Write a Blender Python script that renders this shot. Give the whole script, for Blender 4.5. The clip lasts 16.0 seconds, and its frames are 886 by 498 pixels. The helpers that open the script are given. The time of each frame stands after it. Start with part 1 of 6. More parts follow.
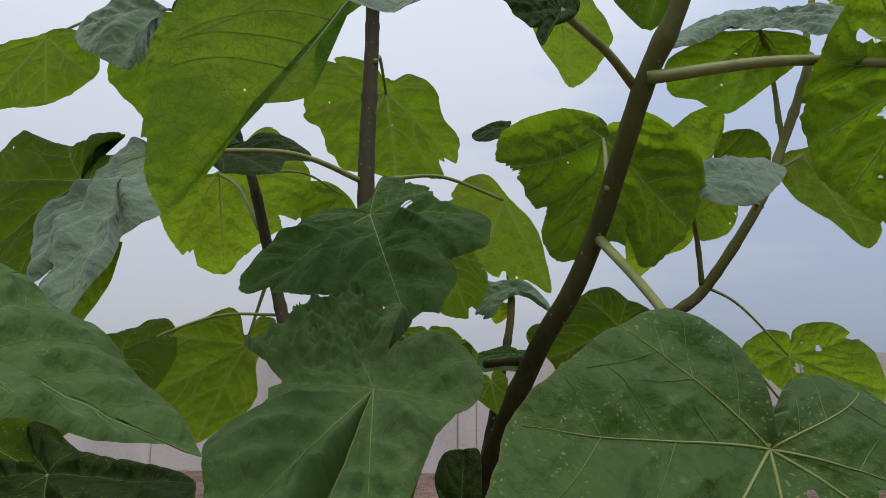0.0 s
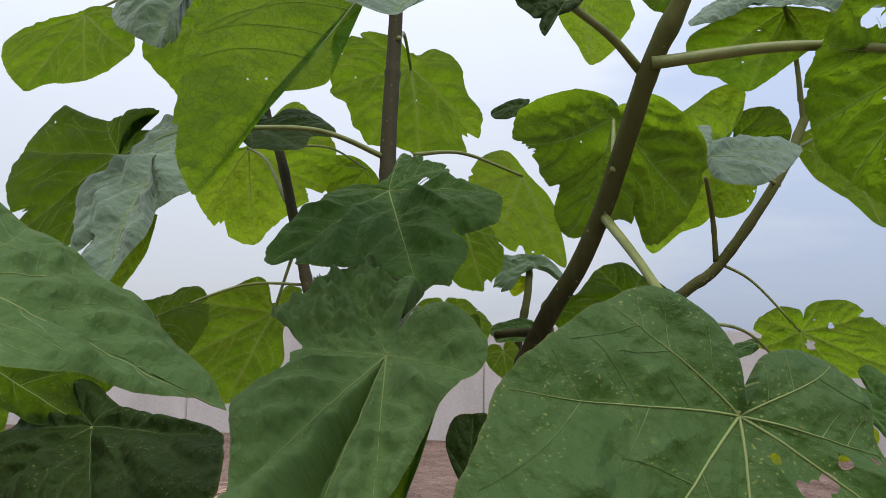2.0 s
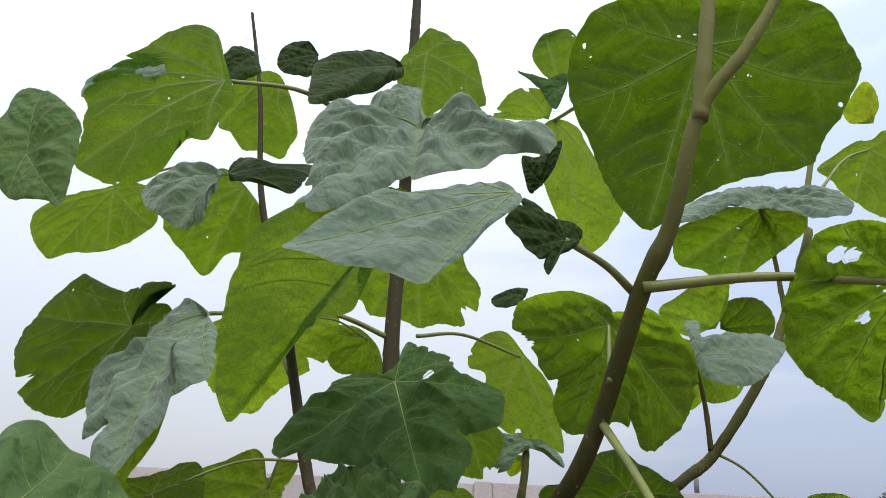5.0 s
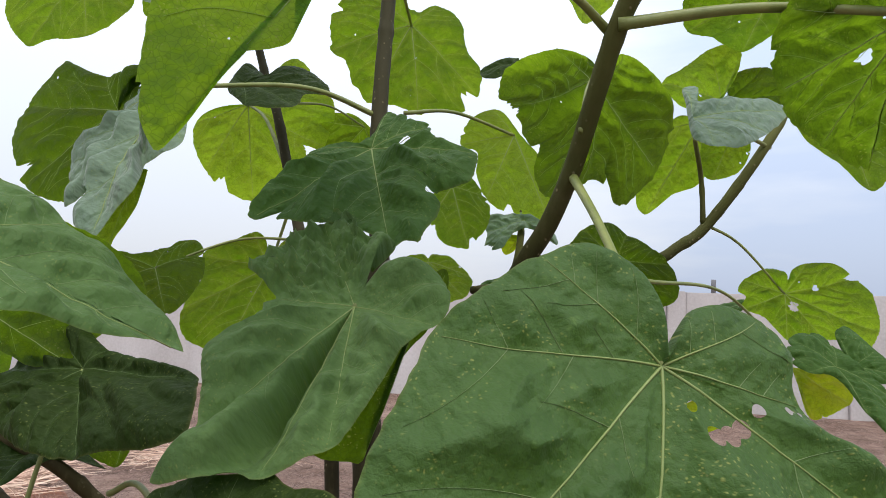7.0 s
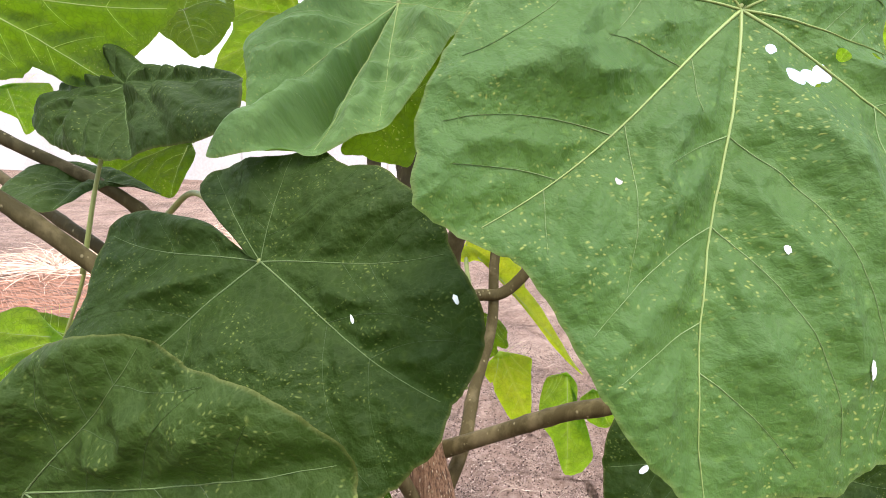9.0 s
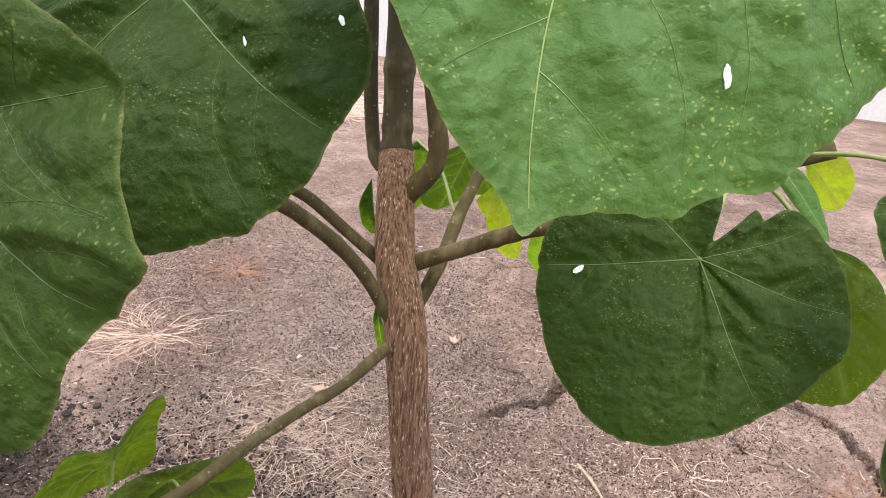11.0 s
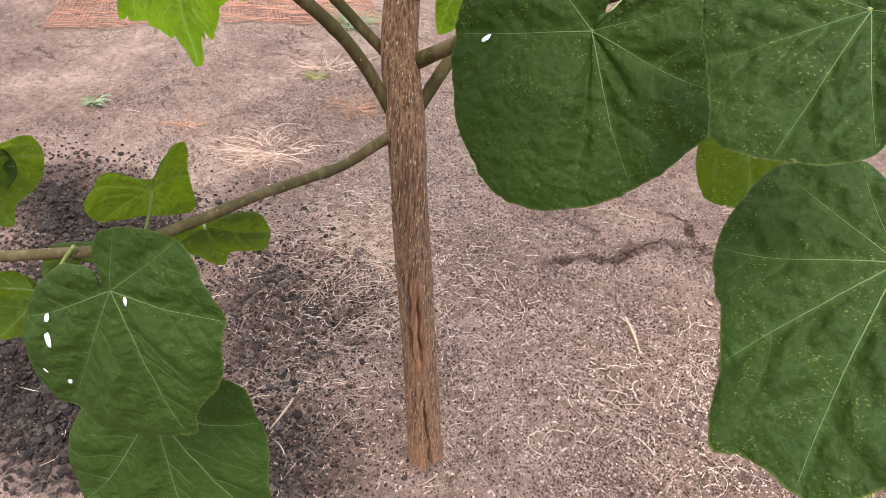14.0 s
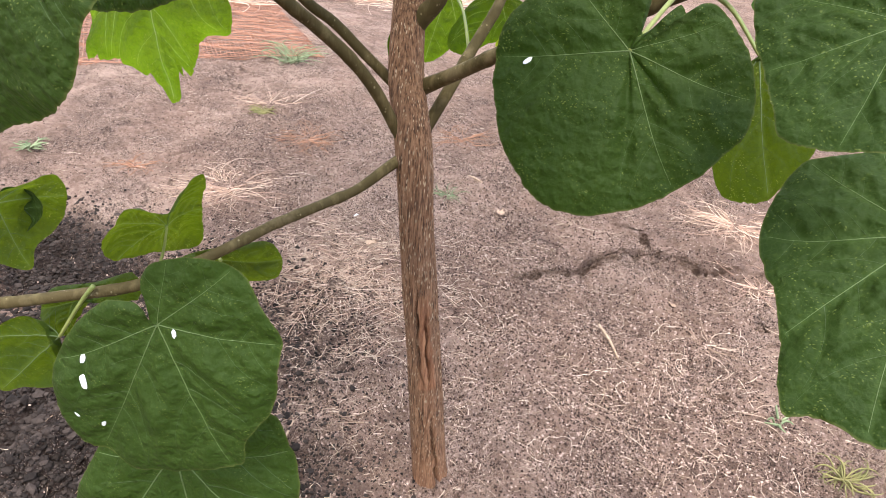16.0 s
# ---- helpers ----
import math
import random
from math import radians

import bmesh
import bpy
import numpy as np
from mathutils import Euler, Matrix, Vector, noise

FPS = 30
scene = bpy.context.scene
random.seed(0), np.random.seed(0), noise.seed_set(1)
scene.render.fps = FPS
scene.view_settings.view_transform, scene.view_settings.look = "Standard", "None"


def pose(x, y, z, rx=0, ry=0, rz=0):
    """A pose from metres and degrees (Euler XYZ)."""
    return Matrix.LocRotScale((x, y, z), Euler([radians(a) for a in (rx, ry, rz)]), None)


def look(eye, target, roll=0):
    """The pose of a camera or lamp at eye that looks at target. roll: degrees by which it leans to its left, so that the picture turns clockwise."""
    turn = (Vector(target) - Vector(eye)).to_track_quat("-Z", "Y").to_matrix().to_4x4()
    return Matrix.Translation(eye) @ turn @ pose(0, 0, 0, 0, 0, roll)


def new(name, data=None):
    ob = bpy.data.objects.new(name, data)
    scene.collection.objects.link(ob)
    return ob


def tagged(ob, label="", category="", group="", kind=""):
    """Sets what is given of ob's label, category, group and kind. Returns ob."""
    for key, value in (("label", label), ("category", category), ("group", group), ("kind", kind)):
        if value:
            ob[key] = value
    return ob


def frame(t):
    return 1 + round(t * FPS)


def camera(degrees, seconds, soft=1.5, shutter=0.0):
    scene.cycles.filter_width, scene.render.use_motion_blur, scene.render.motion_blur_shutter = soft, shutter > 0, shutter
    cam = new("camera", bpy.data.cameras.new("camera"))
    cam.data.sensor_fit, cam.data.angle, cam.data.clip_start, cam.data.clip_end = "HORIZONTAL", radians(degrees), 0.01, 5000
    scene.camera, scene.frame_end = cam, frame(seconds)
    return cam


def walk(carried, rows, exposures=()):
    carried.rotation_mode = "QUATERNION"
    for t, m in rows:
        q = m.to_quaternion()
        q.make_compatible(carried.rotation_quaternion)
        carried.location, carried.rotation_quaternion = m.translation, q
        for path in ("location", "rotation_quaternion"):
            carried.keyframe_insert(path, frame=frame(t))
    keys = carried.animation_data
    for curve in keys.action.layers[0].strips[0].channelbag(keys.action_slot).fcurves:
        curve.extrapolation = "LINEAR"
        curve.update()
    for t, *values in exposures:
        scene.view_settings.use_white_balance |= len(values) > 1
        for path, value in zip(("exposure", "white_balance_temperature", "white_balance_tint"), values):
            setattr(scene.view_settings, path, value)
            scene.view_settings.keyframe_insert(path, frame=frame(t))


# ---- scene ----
cam = camera(67.5, 16.0, soft=0.8)
PATH = [
    (0, (0.0110, -0.1472, 1.4717), (-0.1390, 1.8195, 1.8071), -0.04),
    (0.5, (0.0030, -0.1399, 1.4785), (-0.1230, 1.8123, 1.8949), 1.59),
    (1, (0.0230, -0.1358, 1.4780), (-0.1420, 1.8198, 1.8615), 1.21),
    (1.5, (0.0340, -0.1580, 1.4696), (-0.1570, 1.8054, 1.7976), 1.18),
    (2, (0.0320, -0.1823, 1.4711), (-0.2070, 1.7875, 1.7193), 1.02),
    (2.5, (0.0250, -0.1939, 1.4668), (-0.2430, 1.7744, 1.7008), 1.91),
    (3, (0.0260, -0.2139, 1.4748), (-0.2250, 1.7546, 1.7259), 2.16),
    (3.5, (0.0150, -0.2441, 1.5038), (-0.1040, 1.6712, 2.0701), 0.88),
    (3.7, (0.0080, -0.2536, 1.5269), (-0.0920, 1.6151, 2.2311), 0.53),
    (5.8, (0.0300, -0.2182, 1.5065), (-0.2380, 1.6823, 2.0702), 3.45),
    (6, (0.0340, -0.2100, 1.4953), (-0.2090, 1.7218, 1.9527), 3.35),
    (6.5, (0.0640, -0.2067, 1.4826), (-0.2450, 1.7529, 1.7428), 2.43),
    (7, (0.0830, -0.1980, 1.4674), (-0.2080, 1.7767, 1.5925), 1.97),
    (7.5, (0.1020, -0.1831, 1.4589), (-0.1980, 1.7943, 1.4445), 1.40),
    (8, (0.1020, -0.1919, 1.4188), (-0.2760, 1.7650, 1.2544), 1.66),
    (8.5, (0.0790, -0.1933, 1.3935), (-0.3130, 1.7295, 1.0084), 2.05),
    (9, (0.0690, -0.1900, 1.3717), (-0.2880, 1.7240, 0.9173), 1.56),
    (9.5, (0.0500, -0.1802, 1.3647), (-0.2250, 1.7302, 0.8395), 2.02),
    (10, (0.0870, -0.1747, 1.3311), (-0.2550, 1.6971, 0.7144), 0.58),
    (10.2, (0.1130, -0.1783, 1.3176), (-0.2670, 1.6726, 0.6605), 1.63),
    (12.3, (0.2570, -0.1473, 1.2244), (-0.3060, 1.4816, 0.2101), 5.52),
    (12.5, (0.2440, -0.1263, 1.2155), (-0.2850, 1.4800, 0.1486), 5.68),
    (13, (0.2510, -0.1052, 1.1966), (-0.1230, 1.4983, 0.0610), 8.19),
    (13.5, (0.3520, -0.1359, 1.2014), (-0.3070, 1.4003, 0.1030), 6.93),
    (14, (0.5070, -0.1801, 1.2199), (-0.3600, 1.2292, 0.0951), 5.16),
    (14.5, (0.4880, -0.2173, 1.2200), (-0.3250, 1.2619, 0.1478), 5.25),
    (15, (0.4010, -0.2633, 1.2082), (-0.2870, 1.2861, 0.1473), 5.56),
    (15.5, (0.3830, -0.2831, 1.2051), (-0.2700, 1.2804, 0.1437), 5.71),
    (16, (0.4030, -0.2941, 1.2140), (-0.2970, 1.2686, 0.1796), 5.35),
]
EXPOSURES = [(0, -0.5), (1.0, -0.4), (2.0, -0.15), (3.0, 0.1), (3.5, 0.05), (6, 0.0), (7, 0.2), (8, 0.55), (8.5, 0.95), (9, 1.45), (9.5, 1.45), (10, 1.4), (12.5, 1.25), (16, 1.3)]
walk(cam, [(t, look(eye, target, roll)) for t, eye, target, roll in PATH], EXPOSURES)

# ---- world, sun
world = bpy.data.worlds.new("overcast_sky")
scene.world = world
world.use_nodes = True
wn, wl = world.node_tree.nodes, world.node_tree.links
wn.clear()
w_out, w_bg, w_sky = wn.new("ShaderNodeOutputWorld"), wn.new("ShaderNodeBackground"), wn.new("ShaderNodeTexSky")
w_sky.sky_type, w_sky.sun_disc = "NISHITA", False
SUN_HEIGHT, SUN_TURN = radians(62), radians(-35)
w_sky.sun_elevation, w_sky.sun_rotation = SUN_HEIGHT, SUN_TURN
w_sky.air_density, w_sky.dust_density = 1.0, 2.0
w_co, w_map, w_noise, w_ramp = wn.new("ShaderNodeTexCoord"), wn.new("ShaderNodeMapping"), wn.new("ShaderNodeTexNoise"), wn.new("ShaderNodeValToRGB")
w_map.inputs["Scale"].default_value = (1.0, 1.0, 4.5)
w_noise.inputs["Scale"].default_value, w_noise.inputs["Detail"].default_value = 1.6, 6.0
w_ramp.color_ramp.elements[0].position, w_ramp.color_ramp.elements[1].position = 0.40, 0.60
w_ramp.color_ramp.elements[0].color = (0.30, 0.30, 0.30, 1)
w_ramp.color_ramp.elements[1].color = (0.97, 0.97, 0.97, 1)
w_mix = wn.new("ShaderNodeMixRGB")
w_mix.inputs["Color1"].default_value = (6.2, 7.7, 11.0, 1)
w_mix.inputs["Color2"].default_value = (10.5, 11.1, 12.4, 1)
w_haze = wn.new("ShaderNodeMixRGB")
w_haze.inputs["Fac"].default_value = 0.8
# thinner cloud low on one side
w_sep, w_side = wn.new("ShaderNodeSeparateXYZ"), wn.new("ShaderNodeMath")
w_side.operation, w_side.use_clamp = "MULTIPLY_ADD", False
w_side.inputs[1].default_value = -0.7
w_low = wn.new("ShaderNodeMath")
w_low.operation = "MULTIPLY_ADD"
w_low.inputs[1].default_value = 0.35
wl.new(w_co.outputs["Generated"], w_map.inputs["Vector"])
wl.new(w_map.outputs["Vector"], w_noise.inputs["Vector"])
wl.new(w_co.outputs["Generated"], w_sep.inputs["Vector"])
wl.new(w_sep.outputs["X"], w_side.inputs[0])
wl.new(w_noise.outputs["Fac"], w_side.inputs[2])
wl.new(w_sep.outputs["Z"], w_low.inputs[0])
wl.new(w_side.outputs[0], w_low.inputs[2])
wl.new(w_low.outputs[0], w_ramp.inputs["Fac"])
wl.new(w_ramp.outputs["Color"], w_mix.inputs["Fac"])
wl.new(w_sky.outputs["Color"], w_haze.inputs["Color1"])
wl.new(w_mix.outputs["Color"], w_haze.inputs["Color2"])
# an overcast sky is brighter overhead than at the skyline
w_top, w_gain = wn.new("ShaderNodeMath"), wn.new("ShaderNodeMixRGB")
w_top.operation = "MULTIPLY_ADD"
w_top.inputs[1].default_value, w_top.inputs[2].default_value = 0.80, 0.56
w_gain.blend_type = "MULTIPLY"
w_gain.inputs["Fac"].default_value = 1.0
wl.new(w_sep.outputs["Z"], w_top.inputs[0])
wl.new(w_haze.outputs["Color"], w_gain.inputs["Color1"])
wl.new(w_top.outputs[0], w_gain.inputs["Color2"])
wl.new(w_gain.outputs["Color"], w_bg.inputs["Color"])
w_bg.inputs["Strength"].default_value = 0.12
wl.new(w_bg.outputs["Background"], w_out.inputs["Surface"])

sun = new("sun", bpy.data.lights.new("sun", "SUN"))
sun.data.energy, sun.data.angle, sun.data.color = 1.9, radians(25), (1.0, 0.95, 0.87)
sun.matrix_world = look((4, -6, 14), (0, 0.6, 0))

# ---- materials


def mat_new(name):
    m = bpy.data.materials.new(name)
    m.use_nodes = True
    t = m.node_tree
    t.nodes.clear()
    return m, t.nodes, t.links


def ramp(nodes, links, fac, stops):
    r = nodes.new("ShaderNodeValToRGB")
    els = r.color_ramp.elements
    els[0].position, els[0].color = stops[0][0], (*stops[0][1], 1)
    els[1].position, els[1].color = stops[-1][0], (*stops[-1][1], 1)
    for p, c in stops[1:-1]:
        els.new(p).color = (*c, 1)
    links.new(fac, r.inputs["Fac"])
    return r.outputs["Color"]


def noise_of(nodes, links, vec, scale, detail=4.0, rough=0.55):
    n = nodes.new("ShaderNodeTexNoise")
    n.inputs["Scale"].default_value, n.inputs["Detail"].default_value, n.inputs["Roughness"].default_value = scale, detail, rough
    links.new(vec, n.inputs["Vector"])
    return n.outputs["Fac"]


def math_of(nodes, links, op, a, b):
    n = nodes.new("ShaderNodeMath")
    n.operation = op
    for i, v in enumerate((a, b)):
        if isinstance(v, (int, float)):
            n.inputs[i].default_value = v
        else:
            links.new(v, n.inputs[i])
    return n.outputs[0]


def mix_of(nodes, links, fac, a, b, blend="MIX"):
    n = nodes.new("ShaderNodeMixRGB")
    n.blend_type = blend
    for i, v in zip(("Fac", "Color1", "Color2"), (fac, a, b)):
        if isinstance(v, (int, float)):
            n.inputs[i].default_value = v
        elif isinstance(v, tuple):
            n.inputs[i].default_value = (*v, 1)
        else:
            links.new(v, n.inputs[i])
    return n.outputs["Color"]


def mapped(nodes, links, vec, scale):
    n = nodes.new("ShaderNodeMapping")
    n.inputs["Scale"].default_value = scale
    links.new(vec, n.inputs["Vector"])
    return n.outputs["Vector"]


def finish(nodes, links, color, rough, bump=None, strength=0.4, distance=0.004, spec=0.5, metal=0.0):
    bsdf, out = nodes.new("ShaderNodeBsdfPrincipled"), nodes.new("ShaderNodeOutputMaterial")
    if isinstance(color, tuple):
        bsdf.inputs["Base Color"].default_value = (*color, 1)
    else:
        links.new(color, bsdf.inputs["Base Color"])
    if isinstance(rough, (int, float)):
        bsdf.inputs["Roughness"].default_value = rough
    else:
        links.new(rough, bsdf.inputs["Roughness"])
    bsdf.inputs["Specular IOR Level"].default_value, bsdf.inputs["Metallic"].default_value = spec, metal
    if bump is not None:
        b = nodes.new("ShaderNodeBump")
        b.inputs["Strength"].default_value, b.inputs["Distance"].default_value = strength, distance
        links.new(bump, b.inputs["Height"])
        links.new(b.outputs["Normal"], bsdf.inputs["Normal"])
    links.new(bsdf.outputs["BSDF"], out.inputs["Surface"])
    return bsdf, out


def leaf_material(name, low, high, through_low, through_high, share, specks=0.0, pins=0.0, rough=0.5, down=0.03, halo=0.3, spec=0.14):
    """A leaf blade: matt waxy skin, light shining through, a fine net of veins, blotches and tiny bites."""
    m, n, l = mat_new(name)
    uv = n.new("ShaderNodeUVMap")
    info = n.new("ShaderNodeObjectInfo")
    shift = n.new("ShaderNodeVectorMath")
    shift.operation = "ADD"
    l.new(uv.outputs["UV"], shift.inputs[0])
    l.new(info.outputs["Random"], shift.inputs[1])
    v = shift.outputs["Vector"]
    blotch = noise_of(n, l, v, 14.0, 5.0)
    fine = noise_of(n, l, v, 160.0, 3.0)
    vor = n.new("ShaderNodeTexVoronoi")
    vor.feature = "DISTANCE_TO_EDGE"
    vor.inputs["Scale"].default_value = 170.0
    warp = n.new("ShaderNodeVectorMath")
    warp.operation = "MULTIPLY_ADD"
    warp.inputs[1].default_value = (0.012, 0.012, 0.0)
    nz = n.new("ShaderNodeTexNoise")
    nz.inputs["Scale"].default_value = 60.0
    l.new(v, nz.inputs["Vector"])
    l.new(nz.outputs["Color"], warp.inputs[0])
    l.new(v, warp.inputs[2])
    l.new(warp.outputs["Vector"], vor.inputs["Vector"])
    net = ramp(n, l, vor.outputs["Distance"], [(0.0, (1, 1, 1)), (0.09, (0, 0, 0))])
    puck = noise_of(n, l, v, 70.0, 4.0)
    tone = math_of(n, l, "ADD", math_of(n, l, "MULTIPLY", math_of(n, l, "ADD", math_of(n, l, "MULTIPLY", blotch, 0.6), math_of(n, l, "MULTIPLY", puck, 0.4)), 0.8), math_of(n, l, "MULTIPLY", info.outputs["Random"], 0.3))
    base = ramp(n, l, tone, [(0.35, low), (0.75, high)])
    base = mix_of(n, l, math_of(n, l, "MULTIPLY", net, 0.045), base, (0.22, 0.3, 0.1))
    thru = ramp(n, l, tone, [(0.4, through_low), (0.7, through_high)])
    thru = mix_of(n, l, math_of(n, l, "MULTIPLY", net, 0.4), thru, tuple(c * 0.55 for c in through_low))
    near = n.new("ShaderNodeAttribute")
    near.attribute_name = "vein"
    base = mix_of(n, l, math_of(n, l, "MULTIPLY", near.outputs["Fac"], halo), base, (0.13, 0.21, 0.06))
    thru = mix_of(n, l, math_of(n, l, "MULTIPLY", near.outputs["Fac"], 0.35), thru, tuple(min(0.9, c * 1.3 + 0.04) for c in through_high))
    rim = n.new("ShaderNodeAttribute")
    rim.attribute_name = "rim"
    base = mix_of(n, l, math_of(n, l, "MULTIPLY", rim.outputs["Fac"], 0.22), base, (0.24, 0.22, 0.07))
    dots = n.new("ShaderNodeTexVoronoi")
    dots.inputs["Scale"].default_value = 340.0
    l.new(mapped(n, l, warp.outputs["Vector"], (1.0, 0.75, 1.0)), dots.inputs["Vector"])
    pick = ramp(n, l, noise_of(n, l, v, 30.0, 4.0), [(0.46, (0, 0, 0)), (0.60, (1, 1, 1))])
    dot = ramp(n, l, dots.outputs["Distance"], [(0.10, (1, 1, 1)), (0.30, (0, 0, 0))])
    speck = math_of(n, l, "MULTIPLY", math_of(n, l, "MULTIPLY", dot, pick), 0.25 + specks)
    base = mix_of(n, l, speck, base, (0.22, 0.26, 0.07))
    thru = mix_of(n, l, speck, thru, (0.6, 0.62, 0.12))
    spot = n.new("ShaderNodeTexVoronoi")
    spot.inputs["Scale"].default_value = 130.0
    l.new(warp.outputs["Vector"], spot.inputs["Vector"])
    wide_pick = ramp(n, l, noise_of(n, l, v, 55.0, 2.0), [(0.52, (0, 0, 0)), (0.64, (1, 1, 1))])
    spots = math_of(n, l, "MULTIPLY", math_of(n, l, "MULTIPLY", ramp(n, l, spot.outputs["Distance"], [(0.10, (1, 1, 1)), (0.34, (0, 0, 0))]), wide_pick), 0.12 + 0.45 * specks)
    base = mix_of(n, l, spots, base, tuple(c * 2.0 + d for c, d in zip(high, (0.035, 0.03, 0.0))))
    scab = ramp(n, l, noise_of(n, l, v, 45.0, 6.0, 0.7), [(0.70, (0, 0, 0)), (0.76, (1, 1, 1))])
    base = mix_of(n, l, math_of(n, l, "MULTIPLY", scab, 0.6), base, (0.26, 0.2, 0.08))
    height = math_of(n, l, "ADD", math_of(n, l, "MULTIPLY", net, -0.02), math_of(n, l, "MULTIPLY", fine, 0.5))
    height = math_of(n, l, "ADD", height, math_of(n, l, "MULTIPLY", noise_of(n, l, v, 48.0, 2.0), 0.9))
    cell = n.new("ShaderNodeTexVoronoi")
    cell.feature = "SMOOTH_F1"
    cell.inputs["Scale"].default_value = 95.0
    l.new(warp.outputs["Vector"], cell.inputs["Vector"])
    height = math_of(n, l, "ADD", height, math_of(n, l, "MULTIPLY", cell.outputs["Distance"], -0.9))
    bsdf, out = finish(n, l, base, math_of(n, l, "ADD", math_of(n, l, "MULTIPLY", blotch, 0.25), rough - 0.1), height, 0.65, 0.0072, spec)
    bsdf.inputs["Sheen Weight"].default_value, bsdf.inputs["Sheen Roughness"].default_value = down, 0.5
    tr, mx = n.new("ShaderNodeBsdfTranslucent"), n.new("ShaderNodeMixShader")
    l.new(thru, tr.inputs["Color"])
    l.new(bsdf.inputs["Normal"].links[0].from_socket, tr.inputs["Normal"])
    mx.inputs["Fac"].default_value = share
    l.new(bsdf.outputs["BSDF"], mx.inputs[1])
    l.new(tr.outputs["BSDF"], mx.inputs[2])
    last = mx.outputs["Shader"]
    if pins:
        bites = n.new("ShaderNodeTexVoronoi")
        bites.inputs["Scale"].default_value = 62.0
        bites.inputs["Randomness"].default_value = 1.0
        l.new(warp.outputs["Vector"], bites.inputs["Vector"])
        where = ramp(n, l, noise_of(n, l, v, 17.0, 2.0), [(0.58, (0, 0, 0)), (0.70, (1, 1, 1))])
        size = math_of(n, l, "LESS_THAN", bites.outputs["Distance"], math_of(n, l, "MULTIPLY", where, pins * 1.3))
        hole = math_of(n, l, "MULTIPLY", size, where)
        clear, mx2 = n.new("ShaderNodeBsdfTransparent"), n.new("ShaderNodeMixShader")
        l.new(hole, mx2.inputs["Fac"])
        l.new(last, mx2.inputs[1])
        l.new(clear.outputs["BSDF"], mx2.inputs[2])
        last = mx2.outputs["Shader"]
    l.new(last, out.inputs["Surface"])
    return m


LEAF = {
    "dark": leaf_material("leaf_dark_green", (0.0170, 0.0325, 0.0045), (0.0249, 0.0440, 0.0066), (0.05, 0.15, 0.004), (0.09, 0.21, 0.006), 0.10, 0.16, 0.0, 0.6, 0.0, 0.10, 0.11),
    # dimmer copy of the light leaf; shade from leaves above is in its colours
    "olive": leaf_material("leaf_olive_dimmed", (0.016, 0.040, 0.005), (0.030, 0.062, 0.009), (0.15, 0.27, 0.006), (0.27, 0.43, 0.013), 0.58, 0.25, 0.13, 0.6, 0.0, 0.2, 0.10),
    "specked": leaf_material("leaf_specked_green", (0.0407, 0.0820, 0.0212), (0.0582, 0.1100, 0.0304), (0.08, 0.26, 0.010), (0.17, 0.36, 0.014), 0.22, 0.7, 0.0, 0.55, 0.03, 0.12, 0.16),
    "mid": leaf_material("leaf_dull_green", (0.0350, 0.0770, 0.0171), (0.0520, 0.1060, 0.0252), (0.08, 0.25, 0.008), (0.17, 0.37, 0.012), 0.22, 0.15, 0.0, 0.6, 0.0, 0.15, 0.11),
    # brighter copy of mid: sky light on the blade is painted into its base
    "dull": leaf_material("leaf_skylit_green", (0.0670, 0.1230, 0.0351), (0.0960, 0.1620, 0.0513), (0.08, 0.25, 0.010), (0.17, 0.37, 0.016), 0.20, 0.15, 0.0, 0.6, 0.03, 0.25, 0.12),
    # downy tops; the grey of reflected sky is painted into the base colour
    "grey": leaf_material("leaf_downy_sky_sheen", (0.125, 0.182, 0.122), (0.175, 0.240, 0.172), (0.08, 0.25, 0.02), (0.17, 0.37, 0.03), 0.18, 0.15, 0.0, 0.6, 0.25, 0.35),
    # lit copy for undersides against the sky: backlight raised in the through colours
    "light": leaf_material("leaf_backlit_green", (0.028, 0.074, 0.009), (0.052, 0.112, 0.017), (0.26, 0.46, 0.010), (0.50, 0.73, 0.030), 0.66, 0.3, 0.12, 0.6, 0.0, 0.25, 0.10),
    # darker olive copy for the low leaves, their shade put into the colour
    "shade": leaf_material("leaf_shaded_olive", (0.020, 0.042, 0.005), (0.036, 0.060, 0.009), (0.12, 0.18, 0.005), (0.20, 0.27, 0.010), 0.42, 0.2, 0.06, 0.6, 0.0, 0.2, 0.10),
    "yellow": leaf_material("leaf_yellowing", (0.07, 0.12, 0.008), (0.17, 0.19, 0.014), (0.45, 0.66, 0.012), (0.74, 0.82, 0.030), 0.66, 0.2, 0.11, 0.6),
}


def vein_material(name, color, thru, share):
    m, n, l = mat_new(name)
    bsdf, out = finish(n, l, color, 0.55)
    tr, mx = n.new("ShaderNodeBsdfTranslucent"), n.new("ShaderNodeMixShader")
    tr.inputs["Color"].default_value = (*thru, 1)
    mx.inputs["Fac"].default_value = share
    l.new(bsdf.outputs["BSDF"], mx.inputs[1])
    l.new(tr.outputs["BSDF"], mx.inputs[2])
    l.new(mx.outputs["Shader"], out.inputs["Surface"])
    return m


VEIN = vein_material("vein_pale", (0.25, 0.31, 0.095), (0.3, 0.4, 0.06), 0.15)
VEIN_DARK = vein_material("vein_green", (0.105, 0.150, 0.050), (0.2, 0.3, 0.04), 0.1)
TWIG_DARK = vein_material("side_vein_green", (0.040, 0.066, 0.017), (0.12, 0.22, 0.02), 0.1)
TWIG = vein_material("side_vein_pale", (0.20, 0.275, 0.10), (0.2, 0.34, 0.04), 0.15)
